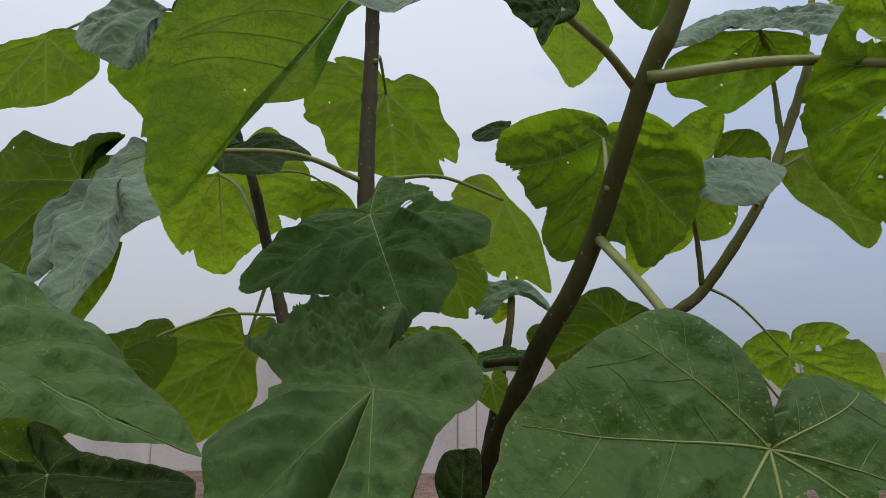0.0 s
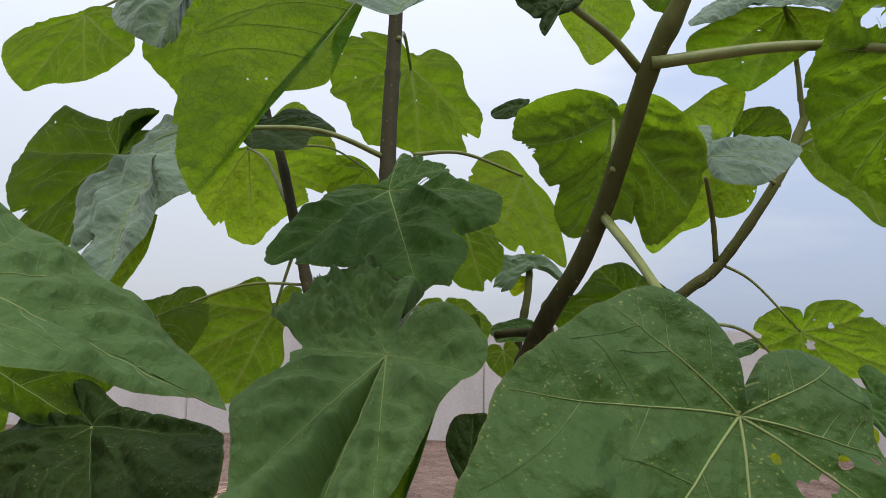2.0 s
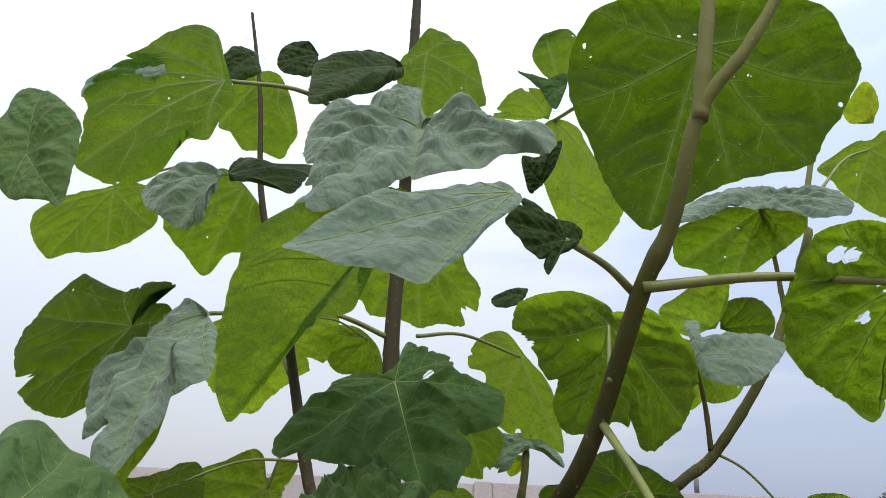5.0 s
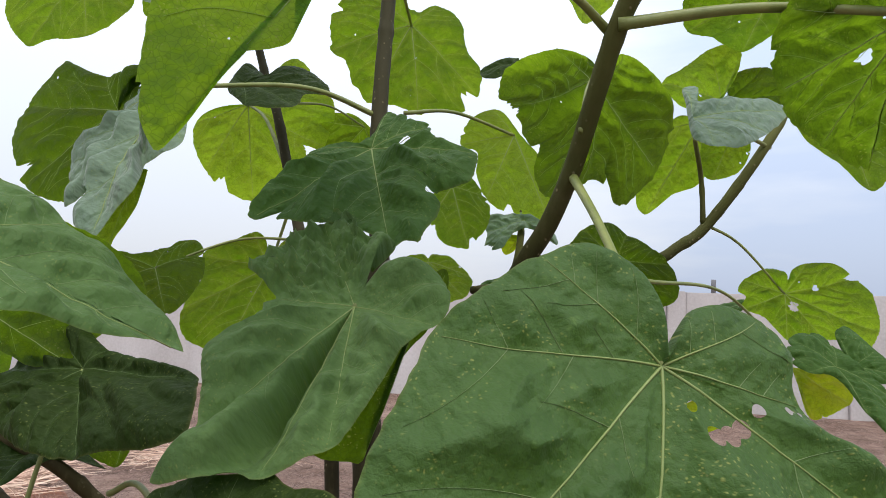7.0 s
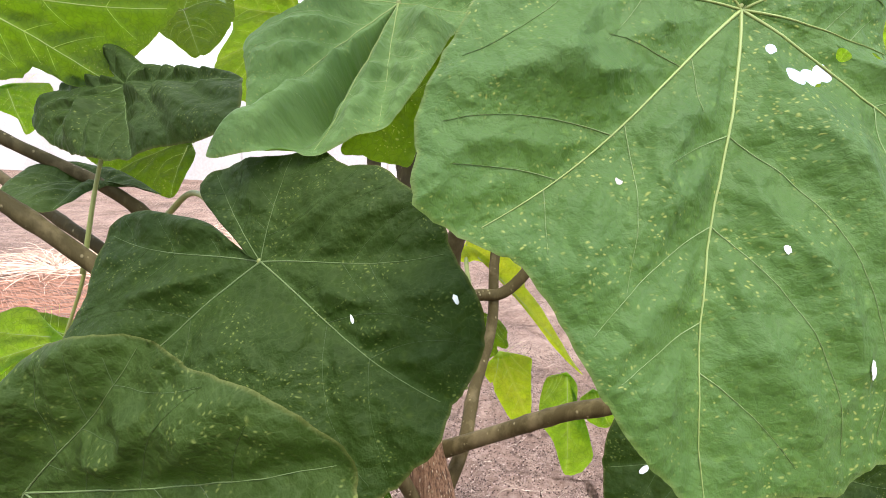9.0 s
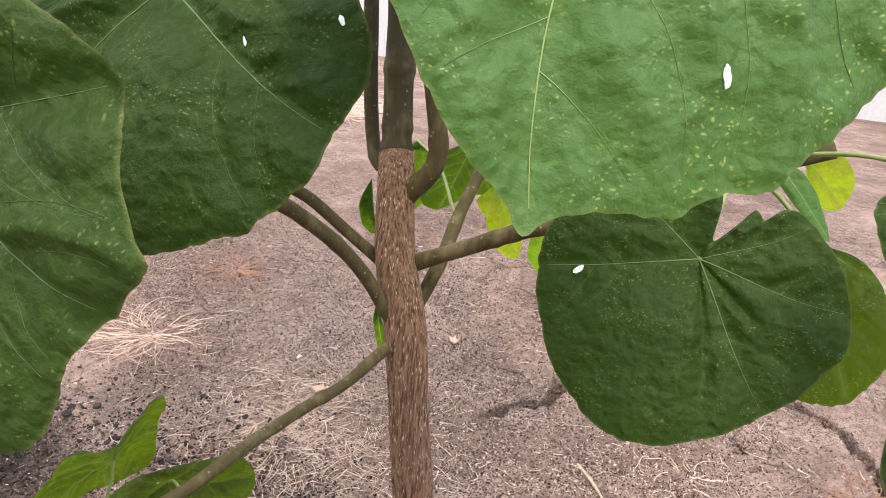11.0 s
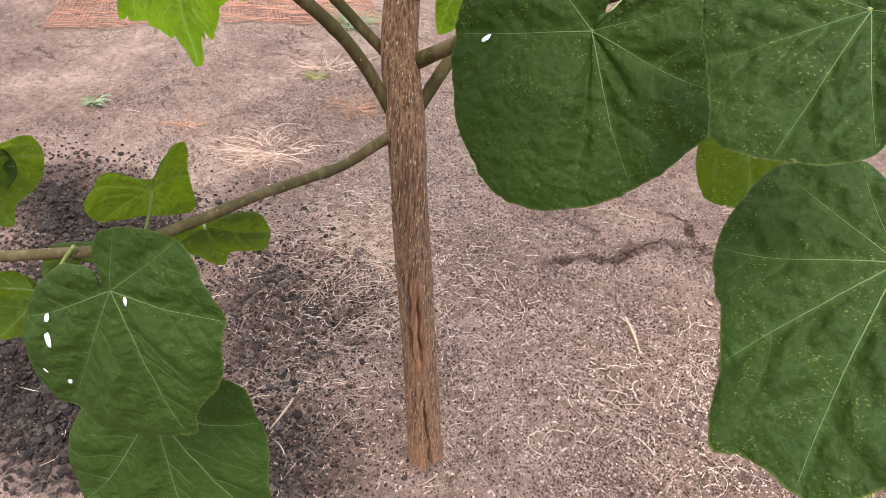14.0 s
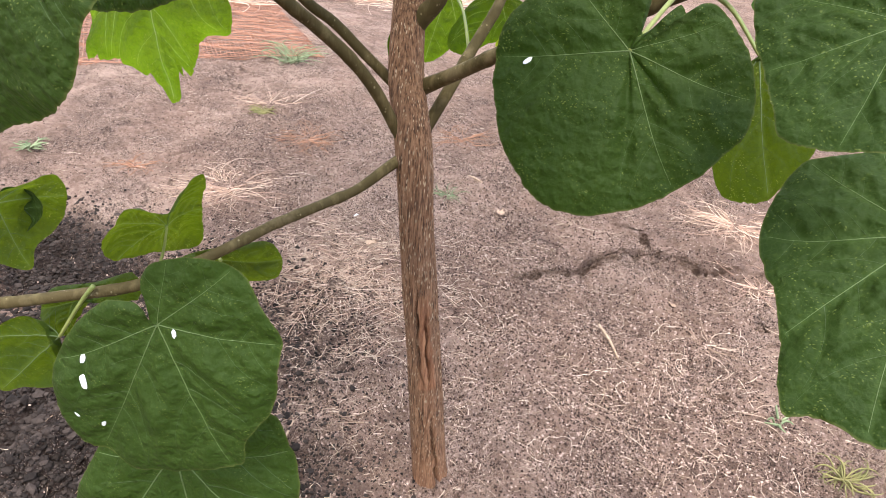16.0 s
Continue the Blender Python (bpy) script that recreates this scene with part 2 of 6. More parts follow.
TWIG_THIN = vein_material("side_vein_soft", (0.30, 0.42, 0.10), (0.70, 0.88, 0.16), 0.4)
VEIN_THIN = vein_material("vein_soft", (0.30, 0.37, 0.13), (0.55, 0.66, 0.16), 0.38)

m, n, l = mat_new("leaf_stalk")
co = n.new("ShaderNodeTexCoord").outputs["Object"]
finish(n, l, ramp(n, l, noise_of(n, l, co, 30.0), [(0.3, (0.13, 0.16, 0.035)), (0.7, (0.24, 0.26, 0.07))]), 0.5, noise_of(n, l, co, 300.0), 0.2, 0.002)
STALK = m

# young bark: brown below, olive towards the ends, pale breathing pores
def young_bark(name, stops):
    m, n, l = mat_new(name)
    co = n.new("ShaderNodeTexCoord").outputs["Object"]
    sep = n.new("ShaderNodeSeparateXYZ")
    l.new(co, sep.inputs["Vector"])
    up = n.new("ShaderNodeMapRange")
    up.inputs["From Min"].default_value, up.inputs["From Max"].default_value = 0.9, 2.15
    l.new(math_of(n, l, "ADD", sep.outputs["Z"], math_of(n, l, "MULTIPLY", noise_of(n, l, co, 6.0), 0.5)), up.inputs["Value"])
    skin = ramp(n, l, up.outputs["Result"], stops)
    low = math_of(n, l, "SUBTRACT", 0.9, up.outputs["Result"])
    skin = mix_of(n, l, math_of(n, l, "MULTIPLY", low, ramp(n, l, noise_of(n, l, mapped(n, l, co, (1, 1, 0.35)), 55.0, 6.0), [(0.50, (0, 0, 0)), (0.66, (0.55, 0.55, 0.55))])), skin, (0.180, 0.140, 0.066))
    pore = n.new("ShaderNodeTexVoronoi")
    pore.inputs["Scale"].default_value = 110.0
    l.new(mapped(n, l, co, (1, 1, 0.8)), pore.inputs["Vector"])
    pores = ramp(n, l, pore.outputs["Distance"], [(0.12, (1, 1, 1)), (0.22, (0, 0, 0))])
    pores = math_of(n, l, "MULTIPLY", pores, ramp(n, l, noise_of(n, l, co, 45.0), [(0.5, (0, 0, 0)), (0.58, (1, 1, 1))]))
    skin = mix_of(n, l, math_of(n, l, "MULTIPLY", low, ramp(n, l, noise_of(n, l, co, 17.0, 5.0, 0.6), [(0.56, (0, 0, 0)), (0.68, (0.6, 0.6, 0.6))])), skin, (0.215, 0.165, 0.090))
    skin = mix_of(n, l, math_of(n, l, "MULTIPLY", pores, 0.6), skin, (0.30, 0.25, 0.14))
    finish(n, l, skin, 0.65, math_of(n, l, "ADD", noise_of(n, l, mapped(n, l, co, (1, 1, 0.3)), 140.0, 5.0), math_of(n, l, "MULTIPLY", pores, 0.5)), 0.6, 0.003, 0.08)
    return m


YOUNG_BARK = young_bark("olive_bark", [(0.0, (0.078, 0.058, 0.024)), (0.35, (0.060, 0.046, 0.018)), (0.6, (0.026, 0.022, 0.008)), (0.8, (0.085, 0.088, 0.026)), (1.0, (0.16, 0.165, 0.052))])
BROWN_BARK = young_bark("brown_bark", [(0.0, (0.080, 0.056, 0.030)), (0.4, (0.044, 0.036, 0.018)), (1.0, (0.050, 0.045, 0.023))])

# old bark of the trunk: upright ridges, pores, and bare wood where it has split
m, n, l = mat_new("trunk_bark")
co = n.new("ShaderNodeTexCoord").outputs["Object"]
ridge = noise_of(n, l, mapped(n, l, co, (1, 1, 0.09)), 300.0, 6.0, 0.65)
skin = ramp(n, l, ridge, [(0.38, (0.060, 0.030, 0.017)), (0.5, (0.250, 0.132, 0.072)), (0.66, (0.42, 0.245, 0.145))])
skin = mix_of(n, l, ramp(n, l, noise_of(n, l, co, 14.0, 5.0), [(0.4, (0, 0, 0)), (0.7, (0.45, 0.45, 0.45))]), skin, (0.24, 0.135, 0.085))
pore = n.new("ShaderNodeTexVoronoi")
pore.inputs["Scale"].default_value = 300.0
l.new(mapped(n, l, co, (1, 1, 0.20)), pore.inputs["Vector"])
pores = ramp(n, l, pore.outputs["Distance"], [(0.18, (1, 1, 1)), (0.32, (0, 0, 0))])
pores = math_of(n, l, "MULTIPLY", pores, ramp(n, l, noise_of(n, l, mapped(n, l, co, (1, 1, 0.4)), 120.0), [(0.44, (0, 0, 0)), (0.52, (1, 1, 1))]))
skin = mix_of(n, l, math_of(n, l, "MULTIPLY", pores, 0.95), skin, (0.62, 0.48, 0.32))
split = n.new("ShaderNodeAttribute")
split.attribute_name = "split"
wood = ramp(n, l, noise_of(n, l, mapped(n, l, co, (1, 1, 0.1)), 160.0, 5.0), [(0.35, (0.22, 0.09, 0.045)), (0.6, (0.46, 0.23, 0.125))])
skin = mix_of(n, l, split.outputs["Fac"], skin, wood)
finish(n, l, skin, 0.8, math_of(n, l, "ADD", ridge, math_of(n, l, "MULTIPLY", pores, 0.35)), 1.0, 0.011, 0.15)
TRUNK_BARK = m

# dry clay soil
m, n, l = mat_new("dry_soil")
co = n.new("ShaderNodeTexCoord").outputs["Object"]
broad, grain = noise_of(n, l, co, 1.7, 6.0, 0.6), noise_of(n, l, co, 34.0, 8.0, 0.7)
soil = ramp(n, l, math_of(n, l, "ADD", math_of(n, l, "MULTIPLY", broad, 0.55), math_of(n, l, "MULTIPLY", grain, 0.5)), [(0.36, (0.125, 0.076, 0.056)), (0.5, (0.335, 0.215, 0.165)), (0.66, (0.58, 0.40, 0.315))])
grit = ramp(n, l, noise_of(n, l, co, 4.2, 5.0, 0.6), [(0.40, (0.15, 0.15, 0.15)), (0.60, (1, 1, 1))])
soil = mix_of(n, l, math_of(n, l, "MULTIPLY", ramp(n, l, noise_of(n, l, co, 7.5, 5.0, 0.6), [(0.45, (0, 0, 0)), (0.62, (1, 1, 1))]), 0.4), soil, (0.150, 0.096, 0.078))
dark = n.new("ShaderNodeAttribute")
dark.attribute_name = "clods"
pit = n.new("ShaderNodeTexNoise")
pit.inputs["Scale"].default_value, pit.inputs["Detail"].default_value, pit.inputs["Roughness"].default_value = 95.0, 6.0, 0.75
l.new(co, pit.inputs["Vector"])
soil = mix_of(n, l, math_of(n, l, "MULTIPLY", grit, ramp(n, l, pit.outputs["Fac"], [(0.40, (0.95, 0.95, 0.95)), (0.47, (0, 0, 0))])), soil, (0.060, 0.038, 0.030))
soil = mix_of(n, l, math_of(n, l, "MULTIPLY", grit, ramp(n, l, pit.outputs["Fac"], [(0.57, (0, 0, 0)), (0.66, (0.6, 0.6, 0.6))])), soil, (0.60, 0.46, 0.385))
soil = mix_of(n, l, math_of(n, l, "MULTIPLY", dark.outputs["Fac"], 0.92), soil, (0.032, 0.023, 0.021))
crumb = n.new("ShaderNodeTexVoronoi")
crumb.inputs["Scale"].default_value = 90.0
l.new(co, crumb.inputs["Vector"])
speck = n.new("ShaderNodeTexNoise")
speck.inputs["Scale"].default_value, speck.inputs["Detail"].default_value, speck.inputs["Roughness"].default_value = 260.0, 3.0, 0.75
l.new(co, speck.inputs["Vector"])
soil = mix_of(n, l, math_of(n, l, "MULTIPLY", grit, ramp(n, l, speck.outputs["Fac"], [(0.40, (0.95, 0.95, 0.95)), (0.46, (0, 0, 0))])), soil, (0.065, 0.042, 0.033))
soil = mix_of(n, l, math_of(n, l, "MULTIPLY", grit, ramp(n, l, speck.outputs["Fac"], [(0.56, (0, 0, 0)), (0.63, (0.8, 0.8, 0.8))])), soil, (0.62, 0.48, 0.40))
# shrinkage cracks between plates of clay
bend = n.new("ShaderNodeVectorMath")
bend.operation = "MULTIPLY_ADD"
bend.inputs[1].default_value = (0.16, 0.16, 0.0)
wob = n.new("ShaderNodeTexNoise")
wob.inputs["Scale"].default_value, wob.inputs["Detail"].default_value = 9.0, 6.0
l.new(co, wob.inputs["Vector"])
l.new(wob.outputs["Color"], bend.inputs[0])
l.new(co, bend.inputs[2])
plates = n.new("ShaderNodeTexVoronoi")
plates.feature = "DISTANCE_TO_EDGE"
plates.inputs["Scale"].default_value = 6.0
l.new(bend.outputs["Vector"], plates.inputs["Vector"])
where = ramp(n, l, noise_of(n, l, co, 3.1, 4.0), [(0.5, (0, 0, 0)), (0.6, (1, 1, 1))])
seam = math_of(n, l, "MULTIPLY", where, ramp(n, l, plates.outputs["Distance"], [(0.010, (1, 1, 1)), (0.035, (0, 0, 0))]))
soil = mix_of(n, l, math_of(n, l, "MULTIPLY", seam, 0.35), soil, (0.045, 0.027, 0.022))
relief = math_of(n, l, "ADD", math_of(n, l, "MULTIPLY", grain, 1.4), math_of(n, l, "MULTIPLY", crumb.outputs["Distance"], 0.3))
relief = math_of(n, l, "ADD", relief, math_of(n, l, "MULTIPLY", speck.outputs["Fac"], 0.45))
relief = math_of(n, l, "ADD", relief, math_of(n, l, "MULTIPLY", noise_of(n, l, co, 13.0, 5.0), 1.6))
relief = math_of(n, l, "SUBTRACT", relief, math_of(n, l, "MULTIPLY", seam, 0.8))
finish(n, l, soil, 0.95, relief, 1.0, 0.035, 0.1)
SOIL = m

m, n, l = mat_new("dark_clod")
co = n.new("ShaderNodeTexCoord").outputs["Object"]
isl = n.new("ShaderNodeNewGeometry").outputs["Random Per Island"]
finish(n, l, ramp(n, l, math_of(n, l, "ADD", math_of(n, l, "MULTIPLY", isl, 0.6), math_of(n, l, "MULTIPLY", noise_of(n, l, co, 60.0), 0.4)), [(0.1, (0.010, 0.0075, 0.0065)), (0.6, (0.034, 0.025, 0.021)), (1.0, (0.085, 0.063, 0.053))]), 0.95, noise_of(n, l, co, 150.0), 0.8, 0.004, 0.15)
CLOD = m

m, n, l = mat_new("soil_crumb")
isl = n.new("ShaderNodeNewGeometry").outputs["Random Per Island"]
finish(n, l, ramp(n, l, isl, [(0.0, (0.028, 0.018, 0.015)), (0.45, (0.105, 0.066, 0.052)), (0.75, (0.33, 0.222, 0.178)), (1.0, (0.60, 0.45, 0.37))]), 0.95, spec=0.1)
CRUMB = m

m, n, l = mat_new("dry_straw")
isl = n.new("ShaderNodeNewGeometry").outputs["Random Per Island"]
finish(n, l, ramp(n, l, isl, [(0.0, (0.16, 0.095, 0.066)), (0.45, (0.42, 0.285, 0.20)), (1.0, (0.78, 0.61, 0.475))]), 0.75)
STRAW = m

m, n, l = mat_new("bright_straw")
isl = n.new("ShaderNodeNewGeometry").outputs["Random Per Island"]
finish(n, l, ramp(n, l, isl, [(0.0, (0.36, 0.21, 0.15)), (0.5, (0.60, 0.40, 0.29)), (1.0, (0.80, 0.61, 0.47))]), 0.7)
BRIGHT_STRAW = m


def plain(name, low, high, scale=40.0, rough=0.8, bump=0.3):
    m, n, l = mat_new(name)
    co = n.new("ShaderNodeTexCoord").outputs["Object"]
    f = noise_of(n, l, co, scale, 5.0)
    finish(n, l, ramp(n, l, f, [(0.3, low), (0.7, high)]), rough, f, bump, 0.004)
    return m


WEED = plain("weed_green", (0.11, 0.15, 0.07), (0.25, 0.28, 0.15))
WEED_YELLOW = plain("weed_yellow", (0.15, 0.14, 0.045), (0.28, 0.24, 0.09))
RUSSET = plain("russet_herb", (0.27, 0.125, 0.07), (0.42, 0.22, 0.135))
STICK = plain("bleached_wood", (0.28, 0.18, 0.12), (0.45, 0.32, 0.22), 60.0)
NET = plain("orange_net", (0.25, 0.105, 0.060), (0.40, 0.185, 0.110), 20.0, 0.6, 0.1)
DROPPING = plain("chalk_white", (0.70, 0.72, 0.72), (0.85, 0.86, 0.86), 200.0)
BUSH = plain("far_bush", (0.05, 0.07, 0.03), (0.12, 0.14, 0.06))
POST = plain("grey_pipe", (0.12, 0.12, 0.13), (0.2, 0.2, 0.21))

m, n, l = mat_new("wall_render")
co = n.new("ShaderNodeTexCoord").outputs["Object"]
wallc = ramp(n, l, math_of(n, l, "ADD", math_of(n, l, "MULTIPLY", noise_of(n, l, mapped(n, l, co, (1, 1, 0.5)), 1.4, 6.0), 0.6), math_of(n, l, "MULTIPLY", noise_of(n, l, co, 25.0, 6.0), 0.4)), [(0.35, (0.42, 0.38, 0.36)), (0.65, (0.58, 0.54, 0.52))])
finish(n, l, wallc, 0.9, noise_of(n, l, co, 60.0, 6.0), 0.5, 0.006, 0.2)
WALL = m

# ---- building helpers


def mesh_of(name, verts, faces, material, smooth=True):
    me = bpy.data.meshes.new(name)
    me.from_pydata([tuple(map(float, v)) for v in verts], [], faces)
    me.materials.append(material)
    me.polygons.foreach_set("use_smooth", [smooth] * len(me.polygons))
    me.update()
    return me


def thing(name, label, category, place=(0, 0, 0), group="", kind=""):
    ob = new(name)
    ob.location = place
    return tagged(ob, label, category, group, kind)


def part(name, me, parent, label="", at=(0, 0, 0)):
    ob = new(name, me)
    ob.parent = parent
    ob.location = at
    return tagged(ob, label)


def rail(points, count):
    """Points along a smooth line through the given ones (any number of columns)."""
    p = np.array(points, float)
    p = np.vstack([2 * p[0] - p[1], p, 2 * p[-1] - p[-2]])
    seg = np.linalg.norm(np.diff(p[1:-1, :3], axis=0), axis=1)
    s = np.concatenate([[0], np.cumsum(seg)])
    out = []
    for d in np.linspace(0, s[-1], count):
        i = min(int(np.searchsorted(s, d, "right")) - 1, len(seg) - 1)
        f = (d - s[i]) / max(seg[i], 1e-9)
        a, b, c, e = p[i], p[i + 1], p[i + 2], p[i + 3]
        out.append(0.5 * (2 * b + (c - a) * f + (2 * a - 5 * b + 4 * c - e) * f * f + (3 * b - a - 3 * c + e) * f ** 3))
    return np.array(out)


def tube(line, sides, swell=None, capped=True):
    """Vertices and faces of a round tube along a line of x, y, z, radius."""
    c, r = line[:, :3], line[:, 3]
    t = np.gradient(c, axis=0)
    t /= np.linalg.norm(t, axis=1)[:, None]
    side = np.cross(t[0], (0.3, 0.9, 0.1))
    verts, faces, count = [], [], len(c)
    for k in range(count):
        side = side - t[k] * (side @ t[k])
        side /= np.linalg.norm(side)
        other = np.cross(t[k], side)
        for j in range(sides):
            a = 2 * math.pi * j / sides
            w = r[k] * (swell(k, a, c[k]) if swell else 1.0)
            verts.append(c[k] + (side * math.cos(a) + other * math.sin(a)) * w)
    for k in range(count - 1):
        for j in range(sides):
            a, b = k * sides + j, k * sides + (j + 1) % sides
            faces.append((a, b, b + sides, a + sides))
    if capped:
        faces.append(tuple(range(sides))[::-1])
        faces.append(tuple(range((count - 1) * sides, count * sides)))
    return verts, faces


# ---- the ground


def lie(x, y):
    """Height of the ground: it rises gently past the tree and levels out towards the wall."""
    near = 0.105 * (np.clip(y, -1.2, 2.4) - 0.65)
    return np.where(y > 2.4, 0.184 * np.exp(-((np.maximum(y, 2.4) - 2.4) / 2.6) ** 2) - 0.13 * (1 - np.exp(-((np.maximum(y, 2.4) - 2.4) / 4.0) ** 2)), near)


def ridged(x, y, seed):
    return noise.fractal(Vector((x, y, seed)), 1.0, 2.1, 5)


CRACKS = [
    [(-0.095, 1.395), (-0.017, 1.48), (0.051, 1.532), (0.088, 1.607), (0.142, 1.669), (0.239, 1.713), (0.304, 1.74), (0.376, 1.735), (0.426, 1.709), (0.497, 1.763), (0.615, 1.786)],
    [(0.092, 1.841), (0.146, 1.832), (0.204, 1.811), (0.249, 1.726)],
    [(0.615, 1.786), (0.71, 1.793), (0.819, 1.774), (0.919, 1.704), (0.963, 1.607), (1.02, 1.45)],
]


def line_gap(X, Y, line):
    """Distance of every grid point from a broken line."""
    best = np.full(X.shape, 9.0)
    for (x0, y0), (x1, y1) in zip(line, line[1:]):
        dx, dy = x1 - x0, y1 - y0
        f = np.clip(((X - x0) * dx + (Y - y0) * dy) / (dx * dx + dy * dy), 0, 1)
        best = np.minimum(best, np.hypot(X - x0 - f * dx, Y - y0 - f * dy))
    return best


def jagged(line, seed):
    rng = random.Random(seed)
    pts = rail([(x, y, 0.0) for x, y in line], 14 * len(line))
    return [(p[0] + rng.uniform(-0.006, 0.006), p[1] + rng.uniform(-0.005, 0.005)) for p in pts]


def patch(X, Y, cx, cy, rx, ry):
    return np.clip(1.25 - ((X - cx) / rx) ** 2 - ((Y - cy) / ry) ** 2, 0, 1)


xs = np.concatenate([[-900, -200, -60, -20, -9, -5.5], np.arange(-4.0, -2.21, 0.06), np.arange(-2.2, -0.15, 0.011), np.arange(-0.15, 0.66, 0.0042), np.arange(0.66, 1.05, 0.0065), np.arange(1.05, 1.5, 0.011), np.arange(1.5, 3.2, 0.06), [4.5, 7, 14, 40, 200, 900]])
ys = np.concatenate([[-900, -200, -60, -20, -8, -4, -2, -1.2], np.arange(-0.6, 0.1, 0.05), np.arange(0.1, 1.35, 0.011), np.arange(1.35, 1.88, 0.0042), np.arange(1.88, 2.4, 0.011), np.arange(2.4, 5.0, 0.05), np.arange(5.2, 9.5, 0.35), [9.8, 12, 20, 60, 200, 900, 3000]])
GX, GY = np.meshgrid(xs, ys)
GZ = lie(GX, GY)
fine_zone = (np.abs(GX + 0.5) < 3.6) & (GY > -0.7) & (GY < 5.0)
rough = np.array([[ridged(x * 2.2, y * 2.2, 3.0) * 0.016 + ridged(x * 9, y * 9, 8.0) * 0.017 + ridged(x * 34, y * 34, 1.0) * 0.011 for x in xs[6:-6]] for y in ys[8:-7]])
bump = np.zeros(GX.shape)
bump[8:-7, 6:-6] = rough
CLODS = np.maximum.reduce([patch(GX, GY, -0.85, 0.36, 0.42, 0.30), patch(GX, GY, -1.4, 0.78, 0.42, 0.22), 0.5 * patch(GX, GY, -0.58, 0.82, 0.24, 0.32), 0.4 * patch(GX, GY, -0.25, 0.45, 0.20, 0.22)])
GZ = GZ + np.where(fine_zone, bump, 0.0) * (1 + 2.2 * CLODS) - 0.012 * CLODS
for i, line in enumerate(CRACKS):
    gap = line_gap(GX, GY, jagged(line, i))
    wide = (0.0050 if i == 1 else 0.0085) + 0.0055 * np.sin(GX * 31 + i) * np.sin(GY * 43) + 0.004 * np.sin(GX * 97) + (i != 1) * 0.008 * np.exp(-((GX - 0.42) / 0.05) ** 2) + (i != 1) * 0.008 * np.exp(-((GX - 0.10) / 0.04) ** 2)
    GZ = GZ - 0.15 * np.clip(wide / 0.006, 0.15, 1) * np.exp(-(gap / np.maximum(wide, 0.003)) ** 8) + 0.010 * np.exp(-(gap / 0.04) ** 2) * (GY > np.interp(GX, [q[0] for q in line], [q[1] for q in line]) - 0.02)
for px, py, pr in ((0.631, 1.549, 0.013), (0.656, 1.470, 0.009), (0.24, 1.52, 0.010), (0.56, 1.20, 0.012)):
    GZ = GZ - 0.05 * np.exp(-(np.hypot((GX - px) * 0.7, GY - py) / pr) ** 4)
# a shallow heap round the foot of the trunk
GZ = GZ + 0.012 * np.exp(-(((GX) ** 2 + (GY - 0.65) ** 2) / 0.02))
nx, ny = len(xs), len(ys)
quads = [(j * nx + i, j * nx + i + 1, (j + 1) * nx + i + 1, (j + 1) * nx + i) for j in range(ny - 1) for i in range(nx - 1)]
ground_mesh = mesh_of("ground", np.stack([GX.ravel(), GY.ravel(), GZ.ravel()], 1), quads, SOIL)
ground_mesh.polygons.foreach_set("use_smooth", [max(GZ.flat[i] for i in q) - min(GZ.flat[i] for i in q) < 0.012 for q in quads])
ground_mesh.attributes.new("clods", "FLOAT", "POINT").data.foreach_set("value", CLODS.ravel())
ground = tagged(new("ground", ground_mesh), "dry cracked brown clay soil with bits of straw", "ground", kind="structure")


def height_at(x, y):
    i = int(np.clip(np.searchsorted(xs, x) - 1, 0, nx - 2))
    j = int(np.clip(np.searchsorted(ys, y) - 1, 0, ny - 2))
    return float(GZ[j:j + 2, i:i + 2].mean())


# ---- the wall behind
def box(x0, x1, y0, y1, z0, z1, name, material):
    bm = bmesh.new()
    bmesh.ops.create_cube(bm, size=1.0, matrix=Matrix.Translation(((x0 + x1) / 2, (y0 + y1) / 2, (z0 + z1) / 2)) @ Matrix.Diagonal((x1 - x0, y1 - y0, z1 - z0, 1)))
    bmesh.ops.bevel(bm, geom=bm.edges[:], offset=0.012, segments=2, affect="EDGES")
    me = bpy.data.meshes.new(name)
    bm.to_mesh(me)
    bm.free()
    me.materials.append(material)
    return me


wall = thing("wall_north", "long pinkish grey rendered boundary wall", "wall", (0, 9.8, -0.3), kind="structure")
for k in range(-7, 8):
    x0 = 2.45 * k - 0.4
    top = 1.875 + (0.05 if k == 2 else 0.0) - 0.012 * (k % 3)
    part("panel", box(x0 + 0.13, x0 + 2.32, 0.04, 0.18, 0, top, "panel", WALL), wall)
    part("pillar", box(x0 - 0.13, x0 + 0.13, 0, 0.22, 0, top + 0.012, "pillar", WALL), wall)
pipe_line = np.array([(0, 0, 0, 0.035), (0, 0, 0.10, 0.035), (0.004, 0, 0.2, 0.034)])
pv, pf = tube(pipe_line, 10)
tagged(new("pipe_stub", mesh_of("pipe_stub", pv, pf, POST)), "short dark pipe standing on the wall", "pipe").location = (2.58, 9.91, 1.56)

# ---- the tree
FOOT = Vector((0.0, 0.65, 0.0))
tree = thing("young_tree", "young tree with large heart-shaped insect-bitten green leaves on bare soil", "tree", FOOT)


